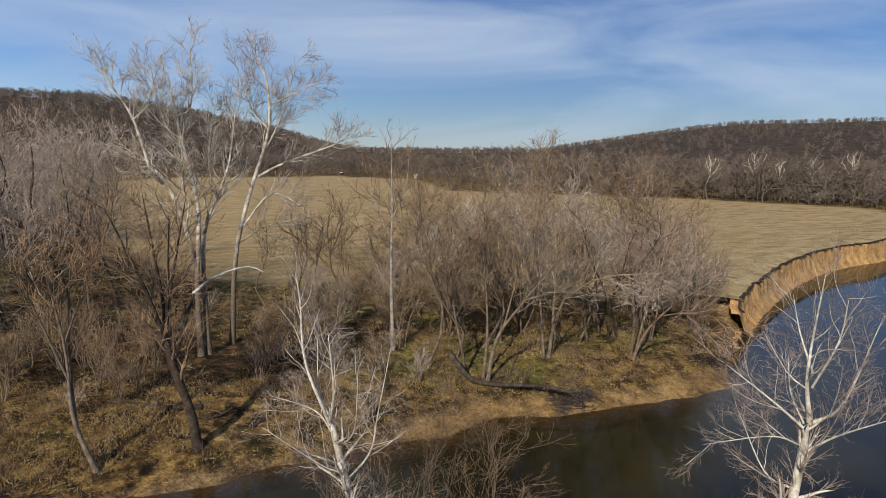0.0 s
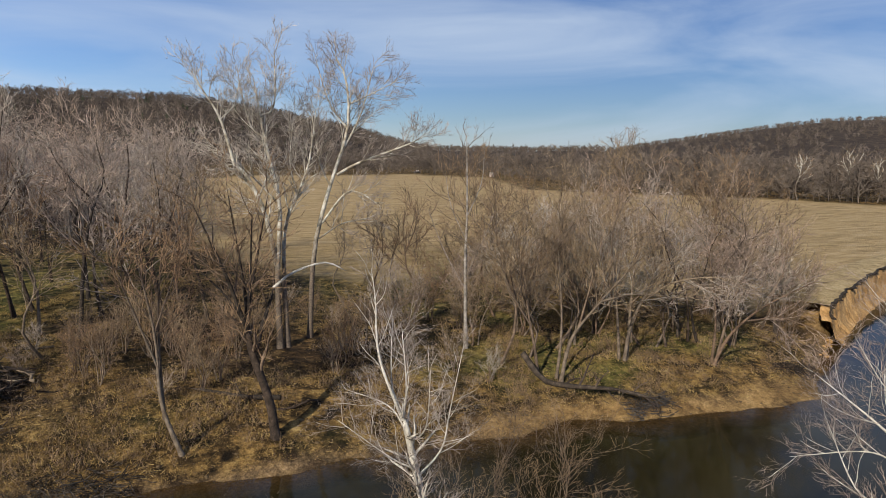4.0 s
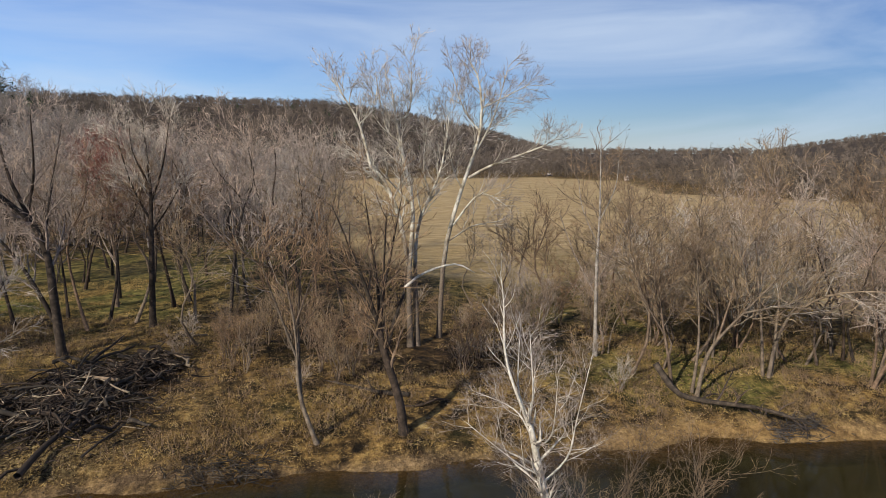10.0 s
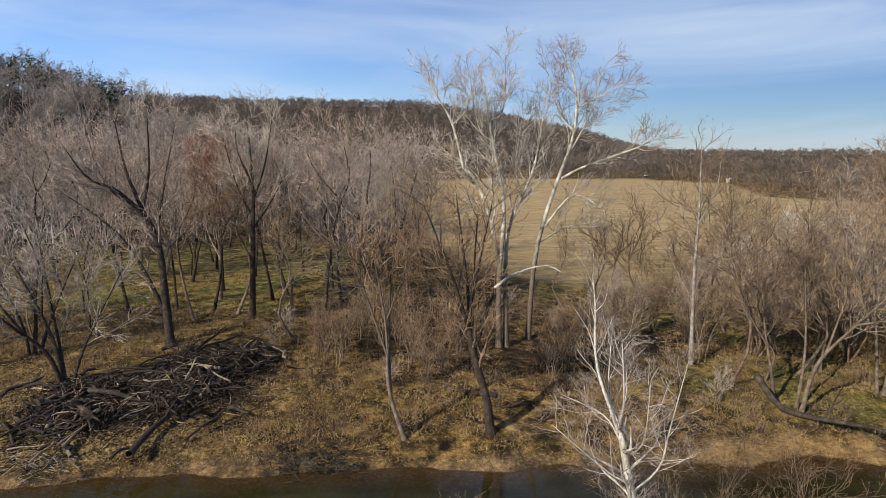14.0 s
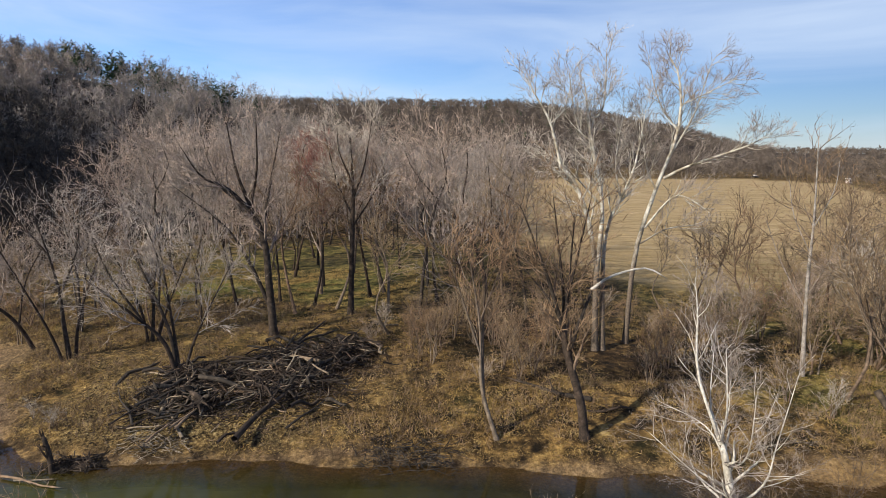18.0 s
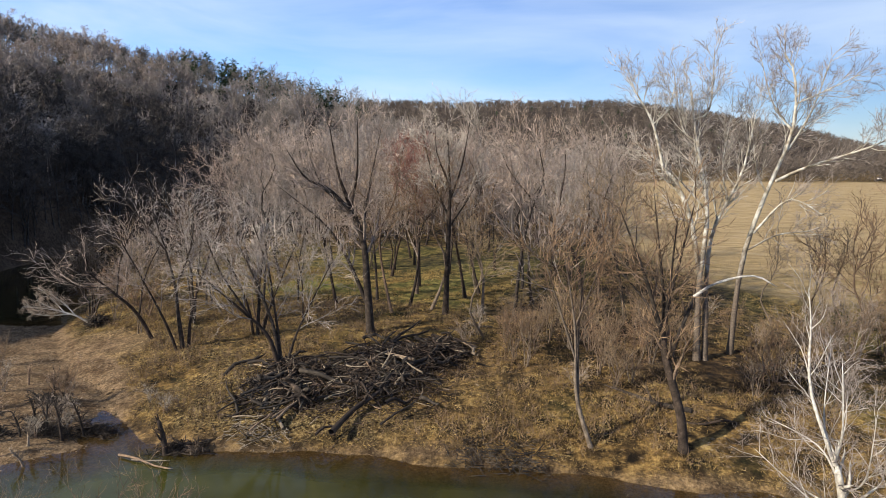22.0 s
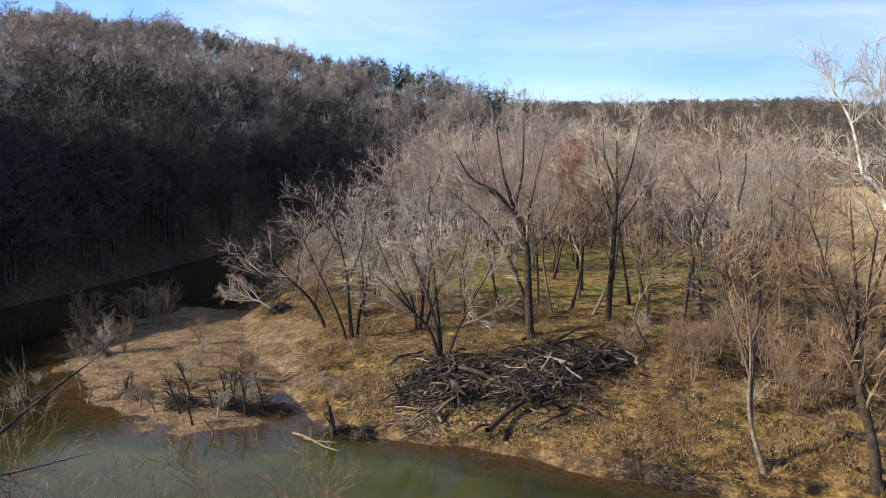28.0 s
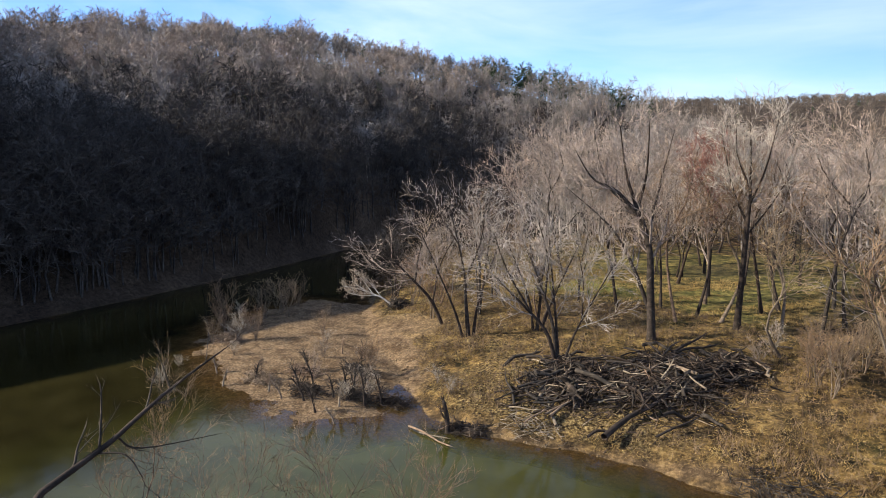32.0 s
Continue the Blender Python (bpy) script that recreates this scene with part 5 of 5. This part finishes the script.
# the largest trunks and the bleached poles lying across the heap
for a, b, fat, bare in (((-14.4, 38.4, 1.2), (-12.4, 47.5, 3.0), 0.42, 0), ((-25.2, 45.2, 1.8), (-23.4, 48.6, 2.7), 0.34, 0), ((-19.2, 45.2, 2.7), (-13.4, 43.4, 2.1), 0.4, 0), ((-17.3, 46.6, 2.7), (-15.6, 49.2, 3.1), 0.16, 1),
                        ((-13.5, 45.2, 2.2), (-13.1, 48.0, 4.1), 0.17, 1), ((-14.9, 47.2, 3.0), (-13.6, 45.4, 2.2), 0.1, 1), ((-19.6, 38.0, 1.0), (-18.9, 40.2, 1.5), 0.13, 1), ((-21.5, 39.5, 1.2), (-19.2, 39.6, 1.5), 0.12, 1),
                        ((-23.9, 46.8, 2.3), (-21.8, 46.1, 2.4), 0.15, 1), ((-15.2, 53.6, 2.4), (-13.2, 58.4, 3.7), 0.3, 0), ((-14.8, 52.4, 2.6), (-11.6, 55.4, 3.6), 0.26, 0), ((-20.1, 42.3, 1.7), (-19.8, 46.2, 2.9), 0.22, 1),
                        ((-15.4, 38.3, 1.0), (-14.2, 40.0, 1.5), 0.2, 0), ((-16.2, 42.0, 1.9), (-14.6, 43.6, 2.3), 0.12, 1), ((-12.2, 46.2, 2.2), (-10.4, 51.8, 3.4), 0.34, 0), ((-18.0, 47.2, 2.4), (-13.2, 51.4, 3.6), 0.3, 0)):
    jam_log((logs_pale if bare else logs_dark)[rng.integers(0, 5)], a, b, fat)
debris("small_drift", rng, 3600, JAM, 1.0, 0.03, DRIFT_DARK, jam, 0.5, "mat of fine black drift sticks")
debris("pale_drift", rng, 220, JAM, 1.5, 0.03, DRIFT, jam, 0.4, "bleached loose drift sticks")
tagged(jam, "big heap of dark weathered drift logs and sticks on the bank", "log jam")


def brush_heap(x, y, wide, count, label, mat=DRIFT_DARK, top=0.5, length=1.2, r=0.022):
    heap = stand("brush_heap", x, y, 0, 0)
    bpy.context.view_layer.update()
    debris("drift", rng, count, [(x - wide, y, wide * 0.5, top), (x, y + 0.2, wide * 0.5, top), (x + wide, y, wide * 0.5, top)], length, r, mat, heap, 0.4)
    return tagged(heap, label, "driftwood")


brush_heap(-4.0, 38.6, 1.7, 420, "dark heap of drift brush caught at the waterline")
brush_heap(-19.5, 38.6, 1.2, 160, "brown drift sticks scattered on the muddy shore", DRIFT, 0.3)
brush_heap(31.5, 37.0, 1.0, 260, "drift brush hung under the leaning trees", TWIG_DARK, 0.9)
brush_heap(47.5, 38.5, 1.2, 240, "dark brush along the eroding shore", DRIFT_DARK, 0.8)
brush_heap(-47.5, 30.4, 1.6, 260, "pale drift brush stranded on a river snag", DRIFT, 0.5)
brush_heap(-32.2, 36.6, 0.8, 160, "drift brush caught on the gravel bar", DRIFT_DARK, 0.5)
for x, y in ((-36.6, 35.6), (-33.6, 37.2), (-39.8, 38.4), (-30.2, 37.9), (-41.6, 35.4), (-36.4, 41.4), (-23.2, 36.6), (-53.0, 41.6)):
    brush_heap(x, y, 0.8, 260, "brown flood drift matted round broken stems on the gravel bar", DRIFT_DARK if x > -38 else DRIFT, 0.8, 1.2, 0.028)
brush_heap(-24.3, 36.0, 0.7, 120, "drift brush caught round a broken snag", DRIFT_DARK, 0.4)


def snag(name, x, y, tall, girth, lean, label, twigs=6, mat=BARK_DARK):
    """A broken-off stem with a few stubs and a collar of trash."""
    thing = stand(name, x, y, math.degrees(math.atan2(-x, y)), 0.1)
    P, R = rod([(0, 0, 0), (lean * 0.3 * tall, 0.05, tall * 0.5), (lean * tall, 0, tall)], girth, girth * 0.55, 8, 0.4)
    part("stem", tubes("stem", [(P, R, 7)]), mat, thing)
    Q, S = sprout(rng, P, R, twigs, 0.35, 1.0, 55, 0.4, 4, 0.1, 0.2, 0.5, 0.012)
    Q2, S2 = sprout(rng, Q, S, 4, 0.2, 1.0, 50, 0.5, 3, 0.1, 0.25, 0.7, 0.008)
    part("crown", tubes("crown", [(Q, S, 5), (Q2, S2, 3)]), mat, thing)
    return tagged(thing, label, "snag")


snag("snag", -24.0, 35.9, 2.7, 0.2, -0.14, "broken dark tree snag standing in the shallows", 5)
for x, y, h, ln in ((-31.4, 36.2, 2.6, -0.1), (-33.4, 33.3, 2.2, -0.35), (-35.6, 34.4, 1.8, -0.5), (-36.8, 36.6, 2.4, -0.3), (-34.2, 36.0, 1.6, -0.2), (-39.4, 34.4, 1.2, 0.2), (-42.8, 36.6, 1.3, 0.1), (-32.6, 34.8, 1.5, 0.15), (-37.5, 34.0, 1.4, -0.6), (-30.8, 37.4, 2.2, -0.2), (-36.9, 35.3, 2.2, -0.3), (-39.6, 38.8, 1.8, -0.2), (-36.1, 41.1, 2.2, 0.1), (-33.1, 36.9, 2.4, 0.1), (-31.1, 32.8, 1.2, -0.5), (-41.8, 35.2, 1.6, 0.2), (-41.0, 44.3, 1.5, 0.1), (-34.6, 37.8, 2.0, -0.15), (-35.2, 39.2, 1.8, -0.3), (-43.5, 33.4, 1.2, 0.3), (-46.5, 35.2, 1.3, -0.2)):
    snag("broken_stem", x, y, h * 1.15, 0.085, ln, "broken willow stem stuck in the gravel bar", 14, DRIFT_DARK if h > 1.5 else DRIFT)
for x, y, s, k in ((-52.3, 42.0, 1.0, 8), (-50.8, 43.0, 0.9, 6), (-55.3, 51.3, 1.0, 6), (-57.5, 50.0, 0.9, 7), (-58.8, 48.0, 0.7, 8), (-33.5, 39.2, 0.8, 8), (-35.0, 41.0, 0.8, 6), (-36.5, 43.2, 0.7, 8), (-32.2, 37.6, 0.6, 8), (-38.2, 44.0, 0.6, 8), (-26.5, 40.0, 0.5, 8), (-28.8, 41.5, 0.5, 8), (-49.0, 39.0, 0.5, 8), (-48.0, 31.0, 0.6, 8), (-59.0, 45.6, 0.9, 7), (-56.8, 44.2, 0.8, 6), (-58.2, 53.0, 0.9, 7), (-59.2, 56.5, 0.8, 6), (-47.0, 48.2, 0.6, 6), (-44.5, 46.0, 0.55, 8), (-41.5, 42.5, 0.6, 8), (-39.6, 39.6, 0.6, 8), (-36.1, 41.8, 0.6, 6), (-37.8, 37.6, 0.5, 8), (-34.2, 38.6, 0.7, 8), (-33.1, 36.0, 0.5, 8), (-53.8, 40.4, 0.7, 6), (-50.8, 34.6, 0.5, 8)):
    plant(k, x, y, s)
float_log = stand("drift_log", -24.6, 34.6, 0, 0, 0.05)
bpy.context.view_layer.update()
ob = part("log", logs_pale[1], None, float_log)
ob.matrix_local = pose(-2.0, 0.5, 0.08, 0, 0, -14) @ Matrix.Diagonal((4.6, 3.4, 3.4, 1))
ob = part("log", logs_pale[2], None, float_log)
ob.matrix_local = pose(-0.8, 0.0, 0.1, 0, 0, 8) @ Matrix.Diagonal((2.4, 2.0, 2.0, 1))
tagged(float_log, "pale drift log lying half in the shallow water", "driftwood")

def root_wad(name, x, y, size, label):
    """A torn-out stump: a short stem and a burst of roots."""
    wad = stand(name, x, y, rng.uniform(0, 360), 0.1)
    P, R = rod([(0, 0, 0), (0.15 * size, 0, 0.8 * size), (0.7 * size, 0.3, 1.2 * size)], 0.34 * size, 0.07 * size, 8, 0.3)
    part("stump", tubes("stump", [(P, R, 9)]), DRIFT_DARK, wad)
    q = unit(rng.normal(size=(30, 3)) * (1, 1, 0.45))
    reach = size * rng.uniform(0.5, 1.5, (30, 1))
    P = np.stack([q * 0.1, q * 0.5 * reach + rng.normal(size=(30, 3)) * 0.12, q * 0.85 * reach + rng.normal(size=(30, 3)) * 0.25, q * reach + rng.normal(size=(30, 3)) * 0.4 - (0, 0, 0.3)], 1) + np.array((0, 0, 0.6 * size))
    R = np.array((0.16, 0.09, 0.05, 0.015)) * size * rng.uniform(0.5, 1.4, (30, 1))
    tagged(part("root_burst", tubes("root_burst", [(P, R, 5)]), DRIFT_DARK, wad), kind="stuff")
    return tagged(wad, label, "root wad")


root_wad("root_wad", -17.8, 42.4, 1.2, "dark torn stump with roots at the front of the log jam")
root_wad("root_wad", -10.6, 53.8, 1.1, "dark torn stump with roots behind the log jam")
for x, y, s in ((-18.9, 43.4, 1.1), (-12.2, 47.6, 1.0)):
    root_wad("root_wad", x, y, s, "black root mass jutting from the log jam")
root_wad("root_wad", -21.6, 43.6, 0.8, "dark torn stump with roots beside the log jam")

# uprooted birch with its root plate
birch = drawn_tree("fallen_birch", rng, -47.4, 59.4, [([(0.3, 0, 0.7), (-1.6, 0.3, 1.6), (-4, 0.8, 2.6), (-6.5, 1.2, 4.2)], 0.17, 0.04)], [
    ([(-1.6, 0.3, 1.6), (-3, 0.8, 3.4), (-4.6, 1, 5)], 0.1, 0.02),
    ([(-2.4, 0.5, 1.9), (-5, -0.6, 2.2), (-7, -1, 2.8)], 0.09, 0.02),
    ([(-3, 0.6, 2.2), (-4.6, 1.6, 4.2), (-5.8, 2, 5.6)], 0.08, 0.02),
    ([(-3.4, 0.7, 2.4), (-6, 0.4, 3.2), (-8, 0.2, 3.6)], 0.08, 0.02)], BARK_WHITE, TWIG_PALE, "uprooted pale birch fallen over the shore, branches spread", 0.013, fine=0.42, dense=1.5)
birch.scale = (0.7, 0.7, 0.7)
q = unit(rng.normal(size=(420, 3)))
P = np.stack([q * 0.2, q * np.array((1.0, 1.1, 0.7)) + rng.normal(size=(420, 3)) * 0.12, q * np.array((2.2, 1.9, 1.3)) * rng.uniform(0.6, 1.2, (420, 1)) + rng.normal(size=(420, 3)) * 0.2], 1) + np.array((0.9, 0, 0.6))
part("root_plate", tubes("root_plate", [(P, rng.uniform(0.03, 0.11, (420, 1)) * np.array((1.2, 1.0, 0.4)), 4)]), DRIFT_DARK, birch, "dark muddy plate of torn roots")

# trunk fallen along the bank under the maples
fallen = stand("fallen_tree", 26.4, 41.2, math.degrees(math.atan2(-26.4, 41.2)), 0)
P, R = rod([(-2.4, 1.2, 2.2), (-0.8, 0.4, 0.5), (1.4, -0.2, 0.35), (4.2, -0.8, 0.5), (7.2, -1.6, 0.2)], 0.24, 0.1, 12)
part("trunk", tubes("trunk", [(P, R, 9)]), BARK_DARK, fallen)
Q, S = sprout(rng, P, R, 9, 0.35, 1.0, 55, 0.28, 5, -0.02, 0.2, 0.5, 0.02)
Q2, S2 = sprout(rng, Q, S, 6, 0.2, 1.0, 50, 0.5, 4, -0.02, 0.25, 0.6, 0.012)
part("crown", tubes("crown", [(Q, S, 5), (Q2, S2, 3)]), TWIG_DARK, fallen)
tagged(fallen, "dark fallen tree trunk lying along the sandy bank", "fallen tree")
for x, y, long, turn in ((4.6, 46.0, 6.5, 150), (-3.0, 58.0, 4, 20), (-9, 61, 3.5, 170), (2.0, 41.6, 1.6, 30), (8.5, 43.4, 3.2, 5)):
    one = stand("lying_log", x, y, turn, 0)
    ob = part("log", logs_dark[rng.integers(0, 5)], None, one)
    ob.matrix_local = pose(-long / 2, 0, 0.12, 0, -rng.uniform(0, 5), 0) @ Matrix.Diagonal((long, long * 1.2, long * 1.2, 1))
    tagged(one, "dark fallen limb lying on the leaf litter", "fallen limb")

# stones of the gravel bar and loose clods on the bank
def stones(name, rng, x, y, size, material, label):
    ico = bmesh.new()
    bmesh.ops.create_icosphere(ico, subdivisions=1, radius=1)
    v = np.array([p.co[:] for p in ico.verts])
    f = np.array([[p.index for p in face.verts] for face in ico.faces])
    ico.free()
    m = len(x)
    V = v[None] * (1 + 0.25 * rng.normal(size=(m, len(v), 1))) * (size[:, None] * rng.uniform(0.6, 1.3, (m, 3)) * (1, 1, 0.6))[:, None]
    V = V + np.stack([x, y, height(x, y) + size * 0.15], 1)[:, None]
    F = (np.arange(m)[:, None, None] * len(v) + f[None]).reshape(-1)
    ob = new(name, raw_mesh(name, V.reshape(-1, 3), F, np.arange(len(F) // 3) * 3))
    ob.data.materials.append(material)
    return tagged(ob, label, "stones", kind="stuff")


STONE = surface("river_stone", (0.13, 0.095, 0.06), (0.21, 0.155, 0.10), (0.31, 0.24, 0.16), 0.9, vary=0)
CLOD = surface("earth_clod", (0.05, 0.033, 0.017), (0.11, 0.074, 0.037), (0.20, 0.14, 0.075), 0.9, vary=0)
x, y = rng.uniform(-62, -24, 6000), rng.uniform(31, 62, 6000)
ok = inside_by(BAR, x, y) > -0.8
stones("bar_stones", rng, x[ok][:1500], y[ok][:1500], rng.uniform(0.025, 0.09, min(1500, ok.sum())), STONE, "rounded tan stones strewn over the gravel bar")
x, y = rng.uniform(-46, 48, 9000), rng.uniform(34, 52, 9000)
ok = (inside_by(FAR_BANK, x, y) > 0) & (inside_by(FAR_BANK, x, y) < 9) & (rough_ground(x, y, 2.0) > -0.3)
stones("bank_clods", rng, x[ok][:700], y[ok][:700], rng.uniform(0.04, 0.14, min(700, ok.sum())), CLOD, "dark clods and turf lumps along the bank")

# slumped blocks and overhanging sod of the eroding bank
CLAY = surface("clay_block", (0.20, 0.105, 0.035), (0.36, 0.21, 0.08), (0.47, 0.30, 0.135), 0.7, bump=0.6, dist=0.08, vary=0)
x, y = rng.uniform(54, 150, 30000), rng.uniform(36, 85, 30000)
d = inside_by(FAR_BANK, x, y)
ok = (d > -0.5) & (d < 0.5)
stones("clay_blocks", rng, x[ok][:150], y[ok][:150], rng.uniform(0.1, 0.32, min(150, ok.sum())), CLAY, "slumped blocks of orange clay at the foot of the bank")


def bank_strip(name, rows, material, label, skip=0):
    """A sheet along the eroding shore. rows: (metres inland, height, roughness) from the water up."""
    line, _ = rod([(54.7, 41.6, 0), (62.5, 47.1, 0), (72.6, 52.6, 0), (91.9, 61.3, 0), (109.5, 66.3, 0), (131, 69.4, 0), (180, 84, 0)], 1, 1, 420)
    line = line[0][26:]
    way = unit(np.gradient(line, axis=0))
    inland = np.stack([-way[:, 1], way[:, 0]], 1)
    u = np.arange(len(line)) * 0.33
    bite = 0.45 * rough_ground(u, 0 * u, 1.7) + 0.14 * rough_ground(u, 0 * u + 9, 0.6)
    rise = np.clip(u / 8, 0, 1) ** 0.7
    pts = []
    for off, z, wild in rows:
        o = off + bite * (0.4 + 0.2 * z / 3.4) + wild * rough_ground(u, 0 * u + 3 * z, 0.35)
        pts.append(np.column_stack([line[:, :2] + inland * o[:, None], z * rise + 0.25 * wild * rough_ground(u, 0 * u + 5, 0.6)]))
    pts = [p[skip:] for p in pts]
    n, m = len(rows), len(line) - skip
    i, j = np.arange(n - 1)[:, None], np.arange(m - 1)
    quads = np.stack([i * m + j, i * m + j + 1, (i + 1) * m + j + 1, (i + 1) * m + j], -1).reshape(-1, 4)
    ob = new(name, raw_mesh(name, np.concatenate(pts), quads.ravel(), np.arange(len(quads)) * 4))
    ob.data.materials.append(material)
    return tagged(ob, label, "river bank", kind="structure")


bank_strip("clay_bank", [(-1.9, -0.4, 0.1), (-1.3, 0.1, 0.3), (-0.8, 0.6, 0.28), (-0.55, 1.1, 0.22), (-0.4, 1.6, 0.2), (-0.28, 2.1, 0.18), (-0.2, 2.6, 0.16), (-0.1, 3.0, 0.14), (0.0, 3.35, 0.1), (0.8, 3.42, 0.05)], CLAY, "steep eroding bank of orange clay above the river bend", 14)
SOD = surface("field_sod", (0.17, 0.118, 0.05), (0.32, 0.235, 0.11), (0.45, 0.35, 0.19), 0.7, vary=0)
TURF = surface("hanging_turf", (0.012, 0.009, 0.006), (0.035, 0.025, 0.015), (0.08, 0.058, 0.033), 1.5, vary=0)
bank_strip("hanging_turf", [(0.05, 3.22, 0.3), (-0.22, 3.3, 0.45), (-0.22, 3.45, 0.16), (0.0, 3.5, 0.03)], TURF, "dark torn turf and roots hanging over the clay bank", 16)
bank_strip("field_sod", [(-0.02, 3.49, 0.05), (1.0, 3.62, 0.03), (2.6, 3.66, 0.03), (4.6, 3.3, 0.02)], SOD, "dry grass sod along the lip of the clay bank", 26)

# far edge of the field: a white hut and a parked pickup
def box(w, d, h, cx=0, cy=0, cz=0, bevel=0.03):
    bm = bmesh.new()
    bmesh.ops.create_cube(bm, size=1, matrix=Matrix.Translation((cx, cy, cz + h / 2)) @ Matrix.Diagonal((w, d, h, 1)))
    bmesh.ops.bevel(bm, geom=bm.edges[:], offset=bevel, segments=2, affect="EDGES")
    me = bpy.data.meshes.new("box")
    bm.to_mesh(me)
    bm.free()
    return me


PAINT = surface("white_paint", (0.62, 0.6, 0.56), (0.76, 0.75, 0.72), (0.82, 0.81, 0.79), 1.2, rough=0.6, bump=0.1)
DARKMETAL = surface("dark_metal", (0.02, 0.02, 0.022), (0.035, 0.035, 0.038), (0.06, 0.06, 0.06), 1.2, rough=0.4, bump=0.1)
hut = stand("field_hut", 189.5, 371.0, 27, 0.05)
part("walls", box(1.9, 1.9, 2.3), PAINT, hut)
part("roof", box(2.2, 2.2, 0.2, 0, 0, 2.3), PAINT, hut)
part("door", box(0.8, 0.08, 1.8, 0, -0.96, 0.1), DARKMETAL, hut)
tagged(hut, "small white hut standing at the far field edge", "hut")
truck = stand("pickup_truck", 171.0, 447.0, 20, 0.05)
part("body", box(5.2, 1.9, 0.8, 0, 0, 0.45, 0.12), DARKMETAL, truck)
part("cab", box(2.0, 1.7, 0.8, 0.3, 0, 1.2, 0.2), PAINT, truck, "white cab")
for wx_, wy_ in ((-1.7, -0.9), (1.7, -0.9), (-1.7, 0.9), (1.7, 0.9)):
    P, R = rod([(wx_, wy_ - 0.12, 0.38), (wx_, wy_ + 0.12, 0.38)], 0.38, 0.38, 3)
    part("wheel", tubes("wheel", [(P, R, 14)]), DARKMETAL, truck)
tagged(truck, "dark pickup with a white cab parked by the trees", "truck")

# ---- dry grass ----
rng = np.random.default_rng(8)


def blades(name, rng, x, y, count, tall, wide, spill, r, material, label, category):
    """Tufts of thin upright blades or stalks at the given spots."""
    m = len(x)
    d = unit(np.concatenate([rng.normal(size=(m, count, 2)) * spill, np.full((m, count, 1), 0.8)], 2))
    L = rng.uniform(*tall, (m, count, 1))
    a = np.stack([x, y, height(x, y) - 0.03], 1)[:, None] + rng.normal(size=(m, count, 3)) * (wide, wide, 0)
    P = np.stack([a, a + d * L], 2).reshape(-1, 2, 3)
    ob = new(name, tubes(name, [(P, np.full((len(P), 2), r), 1)]))
    ob.data.materials.append(material)
    return tagged(ob, label, category, kind="stuff")


def bank_spots(count, shore, bias, y1=68):
    """Spots in uneven patches on the bank, fewer where leaf litter and painted shade darken it."""
    x, y = rng.uniform(-62, 54, count * 6), rng.uniform(35, y1, count * 6)
    d = inside_by(FAR_BANK, x, y)
    ok = (d > shore + 0.6 * (x > 17)) & (rough_ground(x, y, 1.1) + 0.5 * rough_ground(x, y, 4.0) + rng.normal(size=x.size) * 0.3 > bias) & (np.hypot((x + 44) / 8, (y - 52) / 5) > 1)
    ok &= (inside_by(BAR, x, y) < -1) & (litter_and_shade(x, y, d) < rng.random(x.size)) & (inside_by(FIELD, x, y) < 2)
    return x[ok][:count], y[ok][:count]


WEED = surface("dead_weed", (0.09, 0.06, 0.035), (0.17, 0.115, 0.07), (0.28, 0.20, 0.125), 0.8, bump=0, vary=0)
x, y = bank_spots(24000, 0.6, 0.05, 88)
blades("dry_grass", rng, x, y, 7, (0.12, 0.38), 0.13, 0.8, 0.012, STRAW, "short tufts of dead straw-coloured grass on the bank", "grass")
x, y = bank_spots(5200, 1.5, 0.0)
blades("dead_weeds", rng, x, y, 6, (0.4, 1.1), 0.22, 0.45, 0.012, WEED, "brown dead weed stalks standing on the bank", "weeds")


def litter(name, rng, x, y, long, r, material, label):
    """Loose stems and leaves lying flat on the bank."""
    m = len(x)
    d = unit(rng.normal(size=(m, 3)) * (1, 1, 0.3))
    L = rng.uniform(*long, (m, 1))
    a = np.stack([x, y, height(x, y) + 0.05], 1)
    P = np.stack([a - d * L / 2, a + d * L / 2], 1)
    ob = new(name, tubes(name, [(P, r * rng.uniform(0.6, 1.4, (m, 1)) * np.ones((1, 2)), 3)]))
    ob.data.materials.append(material)
    return tagged(ob, label, "litter", kind="stuff")


x, y = bank_spots(22000, 0.4, -0.6)
litter("straw_litter", rng, x, y, (0.12, 0.5), 0.016, STRAW, "pale flood-laid straw and dead stems lying on the bank")
x, y = bank_spots(9000, 0.2, -0.4)
litter("twig_litter", rng, x, y, (0.15, 0.7), 0.018, WEED, "dark fallen twigs and leaf clumps lying on the bank")
x, y = rng.uniform(-62, -26, 9000), rng.uniform(31, 62, 9000)
ok = inside_by(BAR, x, y) > -0.5
litter("bar_litter", rng, x[ok][:900], y[ok][:900], (0.1, 0.45), 0.014, DRIFT_DARK, "dark drift twigs strewn over the gravel bar")
